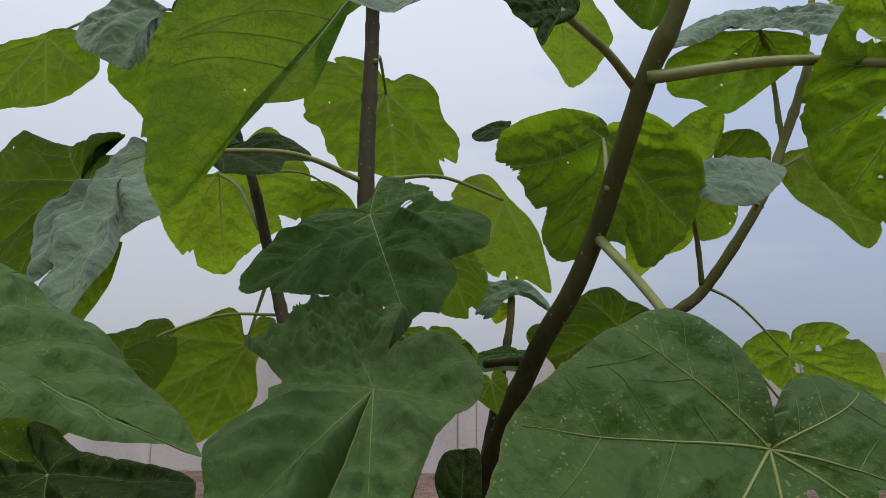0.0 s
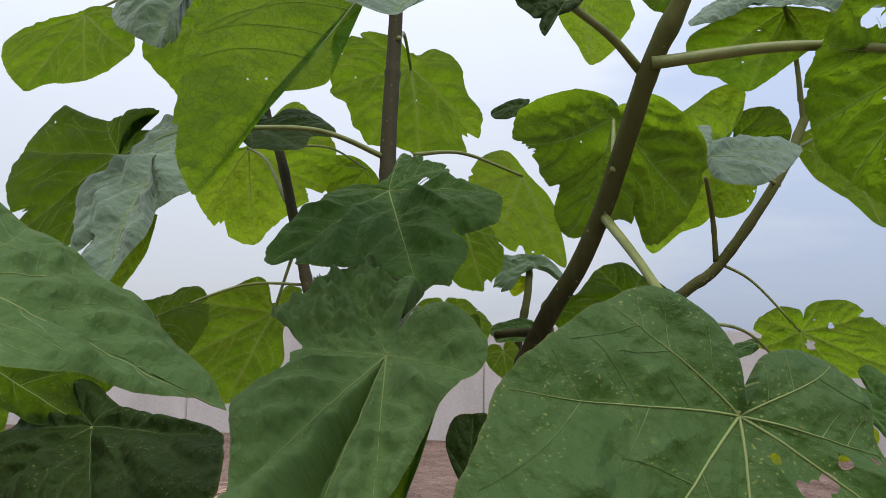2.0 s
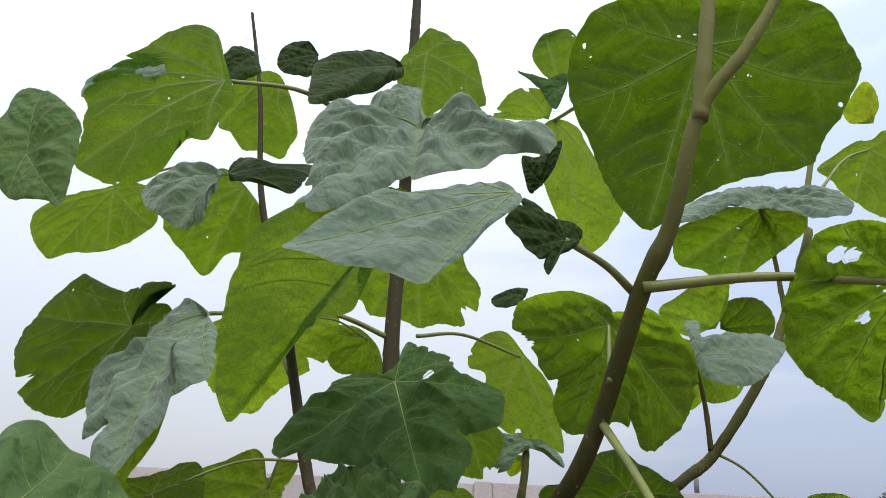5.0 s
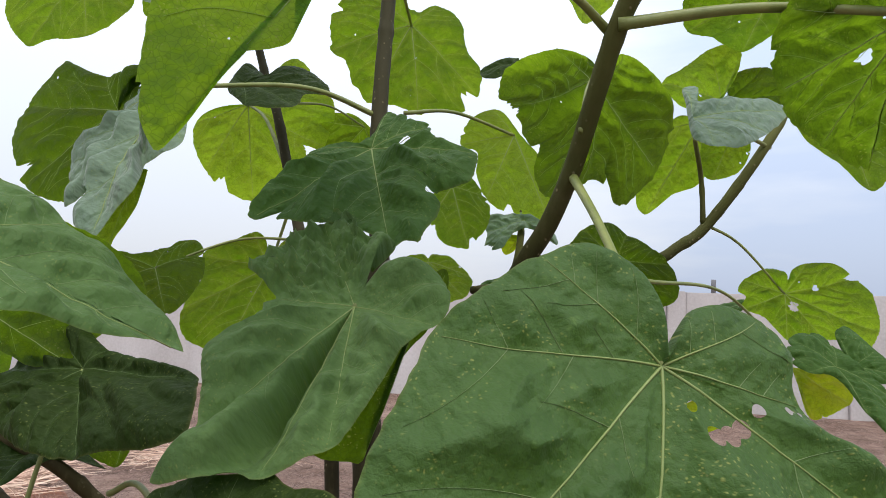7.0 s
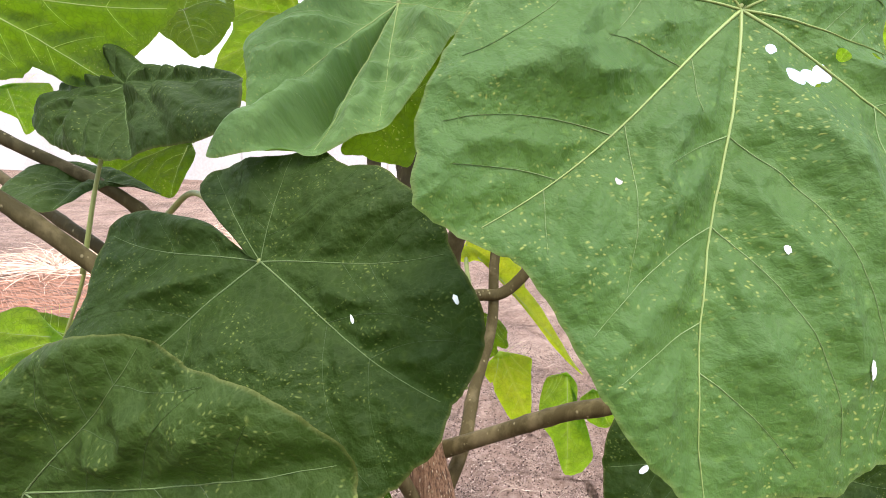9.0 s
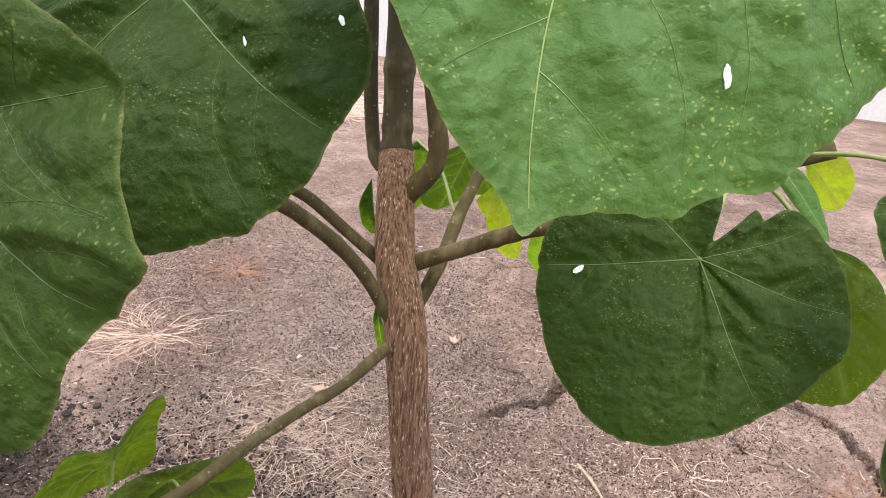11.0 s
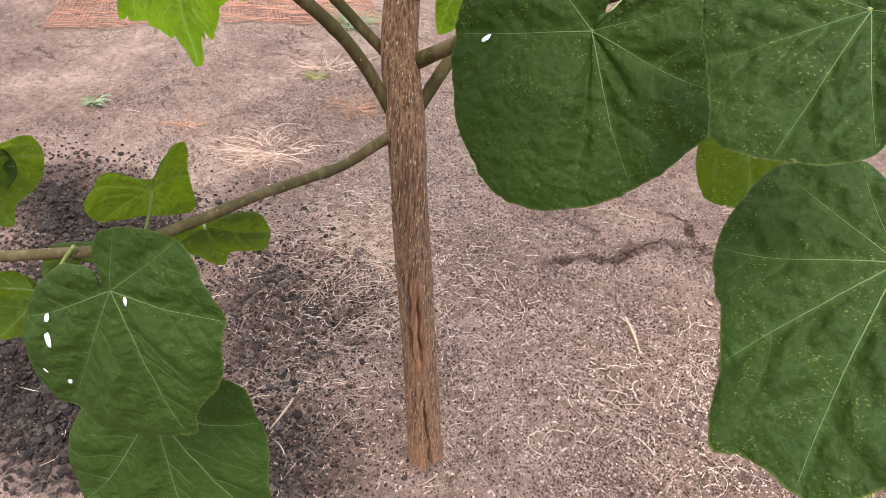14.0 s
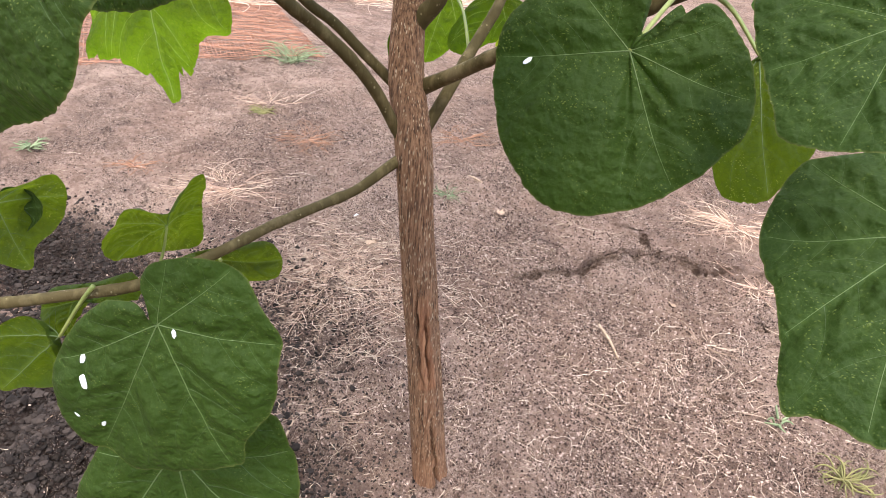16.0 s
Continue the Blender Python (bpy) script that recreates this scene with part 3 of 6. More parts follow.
def branch(label, *knots):
    line = rail(knots, max(24, int(sum(np.linalg.norm(np.subtract(a[:3], b[:3])) for a, b in zip(knots, knots[1:])) / 0.008)))
    line[:, 3] = np.maximum(line[:, 3], 0.003)
    line[:, :3] -= np.array(FOOT)
    if label == "trunk":
        line[0, 2] -= 0.03
        sides, marks = 200, []

        def swell(k, a, c):
            z = c[2]
            low = max(0.0, min(1.0, (1.0 - z) / 0.3))
            ridge = noise.fractal(Vector((math.cos(a) * 2.4, math.sin(a) * 2.4, z * 5.0)), 0.8, 2.2, 4)
            w = 1 + low * (0.07 * ridge + 0.10 * math.exp(-max(z, 0) / 0.035))
            f = crack_share(a, z)
            marks.append(crack_wood(a, z))
            return w - 0.75 * f

        v, fc = tube(line, sides, swell)
        me = mesh_of("trunk", v, fc, TRUNK_BARK)
        me.attributes.new("split", "FLOAT", "POINT").data.foreach_set("value", marks)
        return part("trunk", me, tree, "brown ridged trunk with split bark near its foot")

    def swell(k, a, c):
        return 1 + 0.05 * noise.noise(Vector((c[0] * 30, c[1] * 30, c[2] * 30 + a)))

    # a collar where it leaves the stem, and a few worn knots
    run = np.concatenate([[0], np.cumsum(np.linalg.norm(np.diff(line[:, :3], axis=0), axis=1))])
    line[:, 3] *= 1 + (0.0 if label == "leader" else 0.13) * np.exp(-run / 0.022)
    knots_at = random.Random(len(label) * 7 + len(line))
    for _ in range(int(run[-1] / 0.09)):
        line[:, 3] *= 1 + knots_at.uniform(0.04, 0.16) * np.exp(-((run - knots_at.uniform(0.05, run[-1])) / 0.007) ** 2)
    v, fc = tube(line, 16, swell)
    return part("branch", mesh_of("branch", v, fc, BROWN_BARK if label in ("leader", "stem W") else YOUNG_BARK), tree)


CRACK_TURN = 2.4


def crack_at(z, which):
    if which == 0:
        return CRACK_TURN + 0.38 + 0.07 * math.sin(z * 31) + 0.05 * math.sin(z * 97 + 1) + 0.03 * math.sin(z * 260) - 0.3 * z
    return CRACK_TURN + -0.25 + 0.08 * math.sin(z * 23 + 2) + 0.06 * math.sin(z * 91) + 0.03 * math.sin(z * 240)


def turned(a, b):
    return abs((a - b + math.pi) % (2 * math.pi) - math.pi)


def crack_share(a, z):
    s = 0.0
    for which, lo, hi in ((0, -0.05, 0.20), (1, 0.26, 0.52), (0, 0.28, 0.47)):
        if lo < z < hi:
            fade = min(1, (z - lo) / 0.05, (hi - z) / 0.05)
            s = max(s, fade * math.exp(-(turned(a, crack_at(z, which)) / (0.045 + 0.02 * math.sin(z * 61) + 0.012 * math.sin(z * 173))) ** 2))
    return s


def crack_wood(a, z):
    if not -0.05 < z < 0.55:
        return 0.0
    fade = min(1, (0.55 - z) / 0.1)
    edge = 0.5 + 0.08 * math.sin(z * 27) + 0.06 * math.sin(z * 140)
    low = 0.5 * max(0.0, 1 - max(z, 0) / 0.16)
    mid = 0.85 if 0.27 < z < 0.5 else 0.2
    return max(low, fade * mid * max(0.0, min(1.0, (edge - turned(a, CRACK_TURN + 0.15)) / 0.15)))


LABELS = {"grey": "downy green leaf with grey sky sheen painted into its colour", "yellow": "yellowing green leaf with small bites"}
TOP_SEEN = ("dark", "mid", "dull", "grey")
leaf_count = [0]


def leaf(kind, base, tip, face, reach, ribs, stem=None, arch=0.04, quilt=1.0, wave=0.0, ragged=0.0, holes=(), specks=0, marks=(), sag=-0.05, crumple=None, folds=(), stout=1.0, sweep=0.0):
    """A palmate leaf. base: the stalk's end; tip: the end of the midrib; face: the way its upper side looks. reach: how far the
    blade goes (1 is the midrib's length) at degrees about the base, from the midrib; ribs: the degrees of its main veins."""
    leaf_count[0] += 1
    seed = leaf_count[0]
    rng = random.Random(seed)
    T, UP = np.array(tip, float) - np.array(base, float), np.array(face, float)
    size = float(np.linalg.norm(T))
    UP = UP - T * (UP @ T) / size ** 2
    UP /= np.linalg.norm(UP)
    S = np.cross(UP, T)
    off = Vector((seed * 7.3, seed * 3.1, seed * 1.7))
    span = size * (sum(r for _, r in reach) / len(reach))

    # edge of the blade: a smooth closed line, then its small teeth, dents and bites
    way = np.radians([d for d, _ in reach])
    far = np.array([r for _, r in reach])
    knots = np.stack([np.cos(way) * far, np.sin(way) * far], 1)
    count, fine = len(knots), 16 if holes else 9
    ring = []
    for k in range(count):
        a, b, c, d = (knots[(k + i) % count] for i in (-1, 0, 1, 2))
        m0, m1 = (c - a) * 0.5, (d - b) * 0.5
        gap = np.linalg.norm(c - b)
        m0, m1 = m0 * min(1, gap / (np.linalg.norm(m0) + 1e-9)), m1 * min(1, gap / (np.linalg.norm(m1) + 1e-9))
        steps_k = max(4, int(round(fine * gap / 0.25)))
        for f in np.arange(steps_k) / steps_k:
            ring.append((2 * f ** 3 - 3 * f ** 2 + 1) * b + (f ** 3 - 2 * f ** 2 + f) * m0 + (3 * f ** 2 - 2 * f ** 3) * c + (f ** 3 - f ** 2) * m1)
    ring = np.array(ring)
    cnt = len(ring)
    for j in range(cnt):
        ang = math.atan2(ring[j, 1], ring[j, 0])
        rad = math.hypot(*ring[j])
        q = Vector((math.cos(ang), math.sin(ang), 0))
        grow = 0.012 * noise.noise(q * 9.0 + off) + 0.008 * noise.noise(q * 26.0 + off) + rng.uniform(-0.004, 0.004)
        if ragged:
            bite = noise.noise(q * 5.3 + off * 2) - (0.45 - 0.3 * ragged)
            grow -= min(0.14, max(0.0, bite) * (0.4 + ragged)) * (0.5 + 0.8 * rng.random()) + 0.03 * ragged * rng.random()
        if rad > 0.12:
            ring[j] *= 1 + grow
    turn = np.arctan2(ring[:, 1], ring[:, 0])
    order = np.argsort(turn)
    turn_s, rim_s = turn[order], np.hypot(ring[order, 0], ring[order, 1])
    turn_s, rim_s = np.concatenate([turn_s - 2 * math.pi, turn_s, turn_s + 2 * math.pi]), np.tile(rim_s, 3)

    def edge(ang):
        return np.interp(ang, turn_s, rim_s)

    # veins: ribs from the stalk's end, each with side veins that bend towards the edge and stop half-way to the next rib
    ribs = sorted(ribs)
    mains, sides = [], []
    for i, deg in enumerate(ribs):
        a0 = radians(deg)
        length = 0.95 * float(edge(a0))
        bend = rng.uniform(-0.03, 0.03) - 0.05 * math.sin(a0) + (sweep if deg == 0 else 0.0)
        f = np.linspace(0, 1, 22)
        main = np.stack([np.cos(a0 + bend * np.sin(f * math.pi)) * f * length, np.sin(a0 + bend * np.sin(f * math.pi)) * f * length], 1)
        mains.append(main)
        before = radians(ribs[i - 1]) if i else radians(ribs[-1]) - 2 * math.pi
        after = radians(ribs[i + 1]) if i + 1 < len(ribs) else radians(ribs[0]) + 2 * math.pi
        twigs = []
        starts = np.arange(0.26 + 0.05 * rng.random(), 0.88, 0.21 if length > 0.7 else 0.25)
        for q in starts:
            for sgn, stop in ((1, (after - a0) * 0.56), (-1, (a0 - before) * 0.56)):
                if abs(deg) > 15 and q < 0.3 and sgn * deg < 0:
                    continue
                p = main[min(21, int((q + rng.uniform(-0.05, 0.05)) * 21))].copy()
                head, line = a0 + sgn * radians(rng.uniform(50, 62)), [p.copy()]
                for _ in range(16):
                    p = p + 0.04 * np.array((math.cos(head), math.sin(head)))
                    head -= sgn * radians(3.4 + 2.4 * noise.noise(Vector((p[0] * 7, p[1] * 7, q)) + off))
                    at = math.atan2(p[1], p[0])
                    swing = abs((at - a0 + math.pi) % (2 * math.pi) - math.pi)
                    if swing > min(stop, 1.1) or math.hypot(*p) > 0.95 * edge(at):
                        break
                    line.append(p.copy())
                if len(line) > 2:
                    line, knots_t = np.array(line), np.arange(len(line))
                    more = np.linspace(0, len(line) - 1, 3 * len(line))
                    twigs.append(np.stack([np.interp(more, knots_t, line[:, 0]), np.interp(more, knots_t, line[:, 1])], 1))
        sides.append(twigs)

    def vein_gap(u, v):
        """How far each point lies from the nearest main vein, and from any vein."""
        first, second = np.full(u.shape, 9.0), np.full(u.shape, 9.0)
        for lines, best, hop in ((mains, first, 3), ([q for tw in sides for q in tw], second, 6)):
            for line in lines:
                for (x0, y0), (x1, y1) in zip(line[::hop], line[hop::hop]):
                    dx, dy = x1 - x0, y1 - y0
                    f = np.clip(((u - x0) * dx + (v - y0) * dy) / (dx * dx + dy * dy + 1e-9), 0, 1)
                    np.minimum(best, np.hypot(u - x0 - f * dx, v - y0 - f * dy), out=best)
        return first, np.minimum(first, second)

    def surface(u, v, lift=0.0):
        u, v = np.asarray(u, float), np.asarray(v, float)
        rad, ang = np.hypot(u, v), np.arctan2(v, u)
        share = np.clip(rad / np.maximum(edge(ang), 0.02), 0, 1)
        first, second = vein_gap(u, v)
        inside = np.clip(rad * 3.0, 0, 1) * (1 - 0.75 * share ** 6)
        pillow = (0.5 * (1 - np.exp(-(first / 0.14) ** 2)) + 0.4 * (1 - np.exp(-(second / 0.075) ** 2))) * inside
        h = arch * span * 4 * share * (1 - share) + (0.4 + 0.6 * quilt) * 0.155 * span * pillow
        nz = np.array([noise.noise(Vector((a * 2.6, b * 2.6, 0)) + off) + 0.5 * noise.noise(Vector((a * 6, b * 6, 3)) + off) for a, b in zip(u, v)])
        h = h + (0.042 * span + wave) * nz * np.clip(rad * 1.3, 0, 1)
        h = h + (0.4 + 0.6 * quilt) * 0.010 * span * np.array([noise.noise(Vector((a * 15, b * 15, 5)) + off) for a, b in zip(u, v)]) * inside
        for deg, depth, width in folds:
            swing = (ang - radians(deg) + math.pi) % (2 * math.pi) - math.pi
            h = h - depth * size * np.exp(-(swing / radians(width)) ** 2) * np.sin(np.clip(share, 0, 1) * math.pi) ** 0.7
        if crumple:
            deg, width, depth = crumple
            swing = (ang - radians(deg) + math.pi) % (2 * math.pi) - math.pi
            h = h + depth * size * np.exp(-(swing / radians(width)) ** 4) * np.array([noise.noise(Vector((a * 16, b * 16, 7)) + off) + 0.7 * noise.noise(Vector((a * 38, b * 38, 2)) + off) for a, b in zip(u, v)]) * np.clip(rad * 3, 0, 1)
        rim = np.array([noise.noise(Vector((math.cos(a) * 3.4, math.sin(a) * 3.4, 9)) + off) for a in ang])
        h = h + (0.04 * span + wave) * rim * share ** 3
        return u[:, None] * T + v[:, None] * S + (h + lift)[:, None] * UP

    steps = np.append(np.linspace(0, 0.985, 100 if holes else 40)[1:], 1.0)
    cells = np.vstack([[0, 0]] + [ring * f for f in steps])
    faces = [(0, 1 + j, 1 + (j + 1) % cnt) for j in range(cnt)]
    for k in range(len(steps) - 1):
        for j in range(cnt):
            a, b = 1 + k * cnt + j, 1 + k * cnt + (j + 1) % cnt
            faces.append((a, a + cnt, b + cnt, b))

    def bitten(q):
        """Below nought inside a hole."""
        torn = 1 + 0.5 * noise.noise(Vector((q[0] * 26, q[1] * 26, 1)) + off)
        return min(math.hypot(q[0] - math.cos(radians(hd)) * hf, q[1] - math.sin(radians(hd)) * hf) - hr * torn for hd, hf, hr in holes)

    if holes:
        gone = [bitten(cells[list(f)].mean(0)) < 0 for f in faces]
        lost = {i for f, g in zip(faces, gone) if g for i in f}
        faces = [f for f, g in zip(faces, gone) if not g]
        for i in lost & {i for f in faces for i in f}:
            for _ in range(3):
                q, e = cells[i], 0.002
                here = bitten(q)
                slope = np.array((bitten(q + (e, 0)) - here, bitten(q + (0, e)) - here)) / e
                cells[i] = q - np.clip(here * slope / max(slope @ slope, 0.2), -0.008, 0.008)
    pts = surface(cells[:, 0], cells[:, 1])
    me = mesh_of("leaf", pts, faces, LEAF["specked" if specks else kind])
    layer = me.uv_layers.new(name="UVMap")
    idx = np.empty(len(me.loops), int)
    me.loops.foreach_get("vertex_index", idx)
    layer.data.foreach_set("uv", (cells[idx] * size).ravel())
    first, second = vein_gap(cells[:, 0], cells[:, 1])
    me.attributes.new("vein", "FLOAT", "POINT").data.foreach_set("value", np.maximum(np.exp(-(first / 0.020) ** 2), 0.7 * np.exp(-(second / 0.012) ** 2)))
    me.attributes.new("rim", "FLOAT", "POINT").data.foreach_set("value", np.concatenate([[0]] + [np.full(cnt, float(f > 0.999)) for f in steps]))
    blade = part("leaf", me, tree, LABELS.get(kind, ""), Vector(base) - FOOT)

    vv, vf = [], []
    strand, thread = {"dark": (VEIN_DARK, TWIG_DARK), "shade": (VEIN_DARK, TWIG_DARK), "mid": (VEIN, TWIG), "dull": (VEIN, TWIG), "grey": (VEIN, TWIG)}.get(kind, (VEIN_THIN, TWIG_THIN))

    def vein(line, r0, r1, proud=0.0):
        n_line = len(line)
        c = surface(line[:, 0], line[:, 1])
        d = np.gradient(c, axis=0)
        d /= np.linalg.norm(d, axis=1)[:, None] + 1e-9
        s = np.cross(d, UP)
        s /= np.linalg.norm(s, axis=1)[:, None] + 1e-9
        n0, flank = len(vv), UP * (proud * size if kind in TOP_SEEN else -proud * size)
        for k in range(n_line):
            r = r0 + (r1 - r0) * (k / (n_line - 1)) ** 0.7
            vv.extend([c[k] + UP * (r * 0.55 + (0.0009 + proud) * size), c[k] + s[k] * r + flank, c[k] - UP * (r * 1.0 + (0.0012 + proud) * size), c[k] - s[k] * r + flank])
        for k in range(n_line - 1):
            for j in range(4):
                a, b = n0 + 4 * k + j, n0 + 4 * k + (j + 1) % 4
                vf.append((a, b, b + 4, a + 4))

    thick = (0.0044 if kind in TOP_SEEN else 0.0066) * size
    for deg, line, twigs in zip(ribs, mains, sides):
        if line is None or np.hypot(*line[-1]) < 0.12:
            continue
        main = thick * (1.0 if abs(deg) < 1 else 0.9 if abs(deg) < 80 else 0.7 if abs(deg) < 130 else 0.5)
        vv.clear(), vf.clear()
        vein(line, main, main * 0.22, 0.0014)
        own = len(vf)
        for twig in twigs if size > 0.06 else ():
            vein(twig, main * 0.27, main * 0.04, 0.0012)
        ribbed = mesh_of("vein", vv, vf, strand)
        ribbed.materials.append(thread)
        ribbed.polygons.foreach_set("material_index", [int(k >= own) for k in range(len(vf))])
        part("vein", ribbed, blade)
    for md, mf, mr in marks:
        mu, mv = math.cos(radians(md)) * mf, math.sin(radians(md)) * mf
        slant, wobble = rng.uniform(-0.6, 0.6), [1 + 0.35 * noise.noise(Vector((math.cos(k / 16 * 2 * math.pi) * 1.6, math.sin(k / 16 * 2 * math.pi) * 1.6, mf * 9)) + off) for k in range(16)]
        q = [(mu, mv)] + [(mu + (math.cos(k / 16 * 2 * math.pi) * 1.5 * math.cos(slant) - math.sin(k / 16 * 2 * math.pi) * 0.7 * math.sin(slant)) * mr * wobble[k], mv + (math.cos(k / 16 * 2 * math.pi) * 1.5 * math.sin(slant) + math.sin(k / 16 * 2 * math.pi) * 0.7 * math.cos(slant)) * mr * wobble[k]) for k in range(16)]
        c = surface([a for a, b in q], [b for a, b in q], 0.0012)
        c[0] += UP * 0.0015
        part("dropping", mesh_of("dropping", c, [(0, 1 + k, 1 + (k + 1) % 16) for k in range(16)], DROPPING), blade, "dried white bird dropping")
    if stem is not None:
        a = Vector(stem) - Vector(base)
        run = a.length
        a = a * (1 + 0.010 / max(run, 0.01))
        mid = a * 0.55 + Vector((0, 0, -sag * run)) + Vector(T).normalized() * (-0.06 * run)
        end = surface([0.0], [0.0])[0]
        thin = stout * min(0.0042, max(0.0022, 0.0105 * size + 0.001))
        v, fc = tube(rail([(*a, thin * 1.25), (*mid, thin), (*end, thin * 0.85)], 26), 10)
        part("stalk", mesh_of("stalk", v, fc, STALK), blade, "pale green leaf stalk")
    return blade


# branches, foot to end: place and radius
branch('trunk', (-0.000, 0.650, -0.013, 0.0375), (-0.034, 0.643, 0.307, 0.0340), (-0.064, 0.632, 0.596, 0.0315), (-0.079, 0.624, 0.779, 0.0310), (-0.109, 0.640, 0.891, 0.0290), (-0.121, 0.660, 0.988, 0.0265), (-0.131, 0.680, 1.025, 0.0250))
branch('leader', (-0.118, 0.655, 0.975, 0.0218), (-0.131, 0.680, 1.025, 0.0213), (-0.154, 0.730, 1.274, 0.0188), (-0.165, 0.770, 1.391, 0.0185), (-0.166, 0.810, 1.533, 0.0167), (-0.190, 0.870, 1.753, 0.0138), (-0.200, 0.950, 2.051, 0.0126), (-0.216, 1.030, 2.457, 0.0117), (-0.230, 1.100, 2.791, 0.0092))
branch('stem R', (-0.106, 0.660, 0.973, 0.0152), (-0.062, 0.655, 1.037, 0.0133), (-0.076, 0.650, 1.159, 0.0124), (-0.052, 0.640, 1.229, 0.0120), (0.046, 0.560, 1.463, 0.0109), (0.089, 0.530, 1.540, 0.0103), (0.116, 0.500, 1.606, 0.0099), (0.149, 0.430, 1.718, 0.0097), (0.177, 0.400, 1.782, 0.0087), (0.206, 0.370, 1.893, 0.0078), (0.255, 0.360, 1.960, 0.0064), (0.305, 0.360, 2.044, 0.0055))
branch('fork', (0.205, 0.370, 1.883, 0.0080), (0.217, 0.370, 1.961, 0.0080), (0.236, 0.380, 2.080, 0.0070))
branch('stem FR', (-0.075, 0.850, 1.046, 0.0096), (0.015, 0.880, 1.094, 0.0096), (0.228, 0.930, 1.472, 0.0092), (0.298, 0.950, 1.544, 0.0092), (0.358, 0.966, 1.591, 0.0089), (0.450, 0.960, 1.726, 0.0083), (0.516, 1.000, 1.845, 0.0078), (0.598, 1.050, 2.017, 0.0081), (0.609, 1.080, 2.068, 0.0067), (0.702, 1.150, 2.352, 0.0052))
branch('back right', (-0.089, 0.645, 0.771, 0.0105), (-0.058, 0.690, 0.861, 0.0105), (-0.054, 0.770, 0.921, 0.0101), (-0.039, 0.850, 1.007, 0.0090), (-0.040, 0.920, 1.154, 0.0083), (0.028, 1.050, 1.472, 0.0075), (0.044, 1.100, 1.576, 0.0067), (0.040, 1.120, 1.643, 0.0045))
branch('right', (-0.111, 0.660, 0.860, 0.0138), (-0.021, 0.635, 0.915, 0.0112), (0.083, 0.600, 0.981, 0.0110), (0.141, 0.590, 1.005, 0.0120), (0.223, 0.600, 1.048, 0.0120), (0.283, 0.600, 1.085, 0.0120), (0.323, 0.600, 1.104, 0.0110), (0.389, 0.600, 1.133, 0.0092))
branch('big left', (-0.086, 0.620, 0.774, 0.0093), (-0.105, 0.605, 0.815, 0.0097), (-0.123, 0.575, 0.876, 0.0097), (-0.149, 0.540, 0.932, 0.0097), (-0.179, 0.490, 0.986, 0.0097), (-0.207, 0.430, 1.041, 0.0095), (-0.396, 0.400, 1.180, 0.0095), (-0.496, 0.380, 1.255, 0.0092), (-0.658, 0.360, 1.354, 0.0087), (-0.832, 0.360, 1.497, 0.0067))
branch('second left', (-0.134, 0.650, 0.870, 0.0084), (-0.171, 0.630, 0.908, 0.0086), (-0.220, 0.600, 0.963, 0.0086), (-0.274, 0.560, 1.021, 0.0084), (-0.447, 0.540, 1.217, 0.0083), (-0.623, 0.520, 1.306, 0.0078), (-0.830, 0.500, 1.410, 0.0077))
branch('third left', (-0.333, 0.520, 1.070, 0.0080), (-0.489, 0.530, 1.161, 0.0080), (-0.599, 0.560, 1.205, 0.0080), (-0.793, 0.600, 1.297, 0.0070))
branch('lower left', (-0.092, 0.630, 0.763, 0.0101), (-0.105, 0.590, 0.752, 0.0090), (-0.138, 0.545, 0.718, 0.0082), (-0.172, 0.500, 0.700, 0.0082), (-0.208, 0.420, 0.687, 0.0082), (-0.251, 0.328, 0.663, 0.0082), (-0.328, 0.253, 0.622, 0.0088), (-0.405, 0.190, 0.609, 0.0088), (-0.494, 0.140, 0.590, 0.0086), (-0.600, 0.090, 0.575, 0.0080))
branch('stem W', (-0.125, 0.680, 0.998, 0.0086), (-0.184, 0.715, 1.040, 0.0105), (-0.244, 0.810, 1.425, 0.0105), (-0.318, 0.900, 1.512, 0.0101), (-0.422, 1.000, 1.785, 0.0090), (-0.468, 1.030, 1.886, 0.0082), (-0.564, 1.100, 2.146, 0.0070), (-0.623, 1.150, 2.424, 0.0055), (-0.707, 1.200, 2.726, 0.0039))
branch('twig', (0.353, 0.966, 1.595, 0.0045), (0.348, 0.960, 1.668, 0.0040), (0.328, 0.920, 1.730, 0.0035))
branch('twig', (0.516, 1.000, 1.845, 0.0045), (0.509, 1.002, 1.970, 0.0040), (0.497, 1.008, 2.064, 0.0035))
branch('twig', (0.001, 0.620, 1.469, 0.0045), (0.025, 0.600, 1.472, 0.0050), (0.049, 0.565, 1.472, 0.0060))
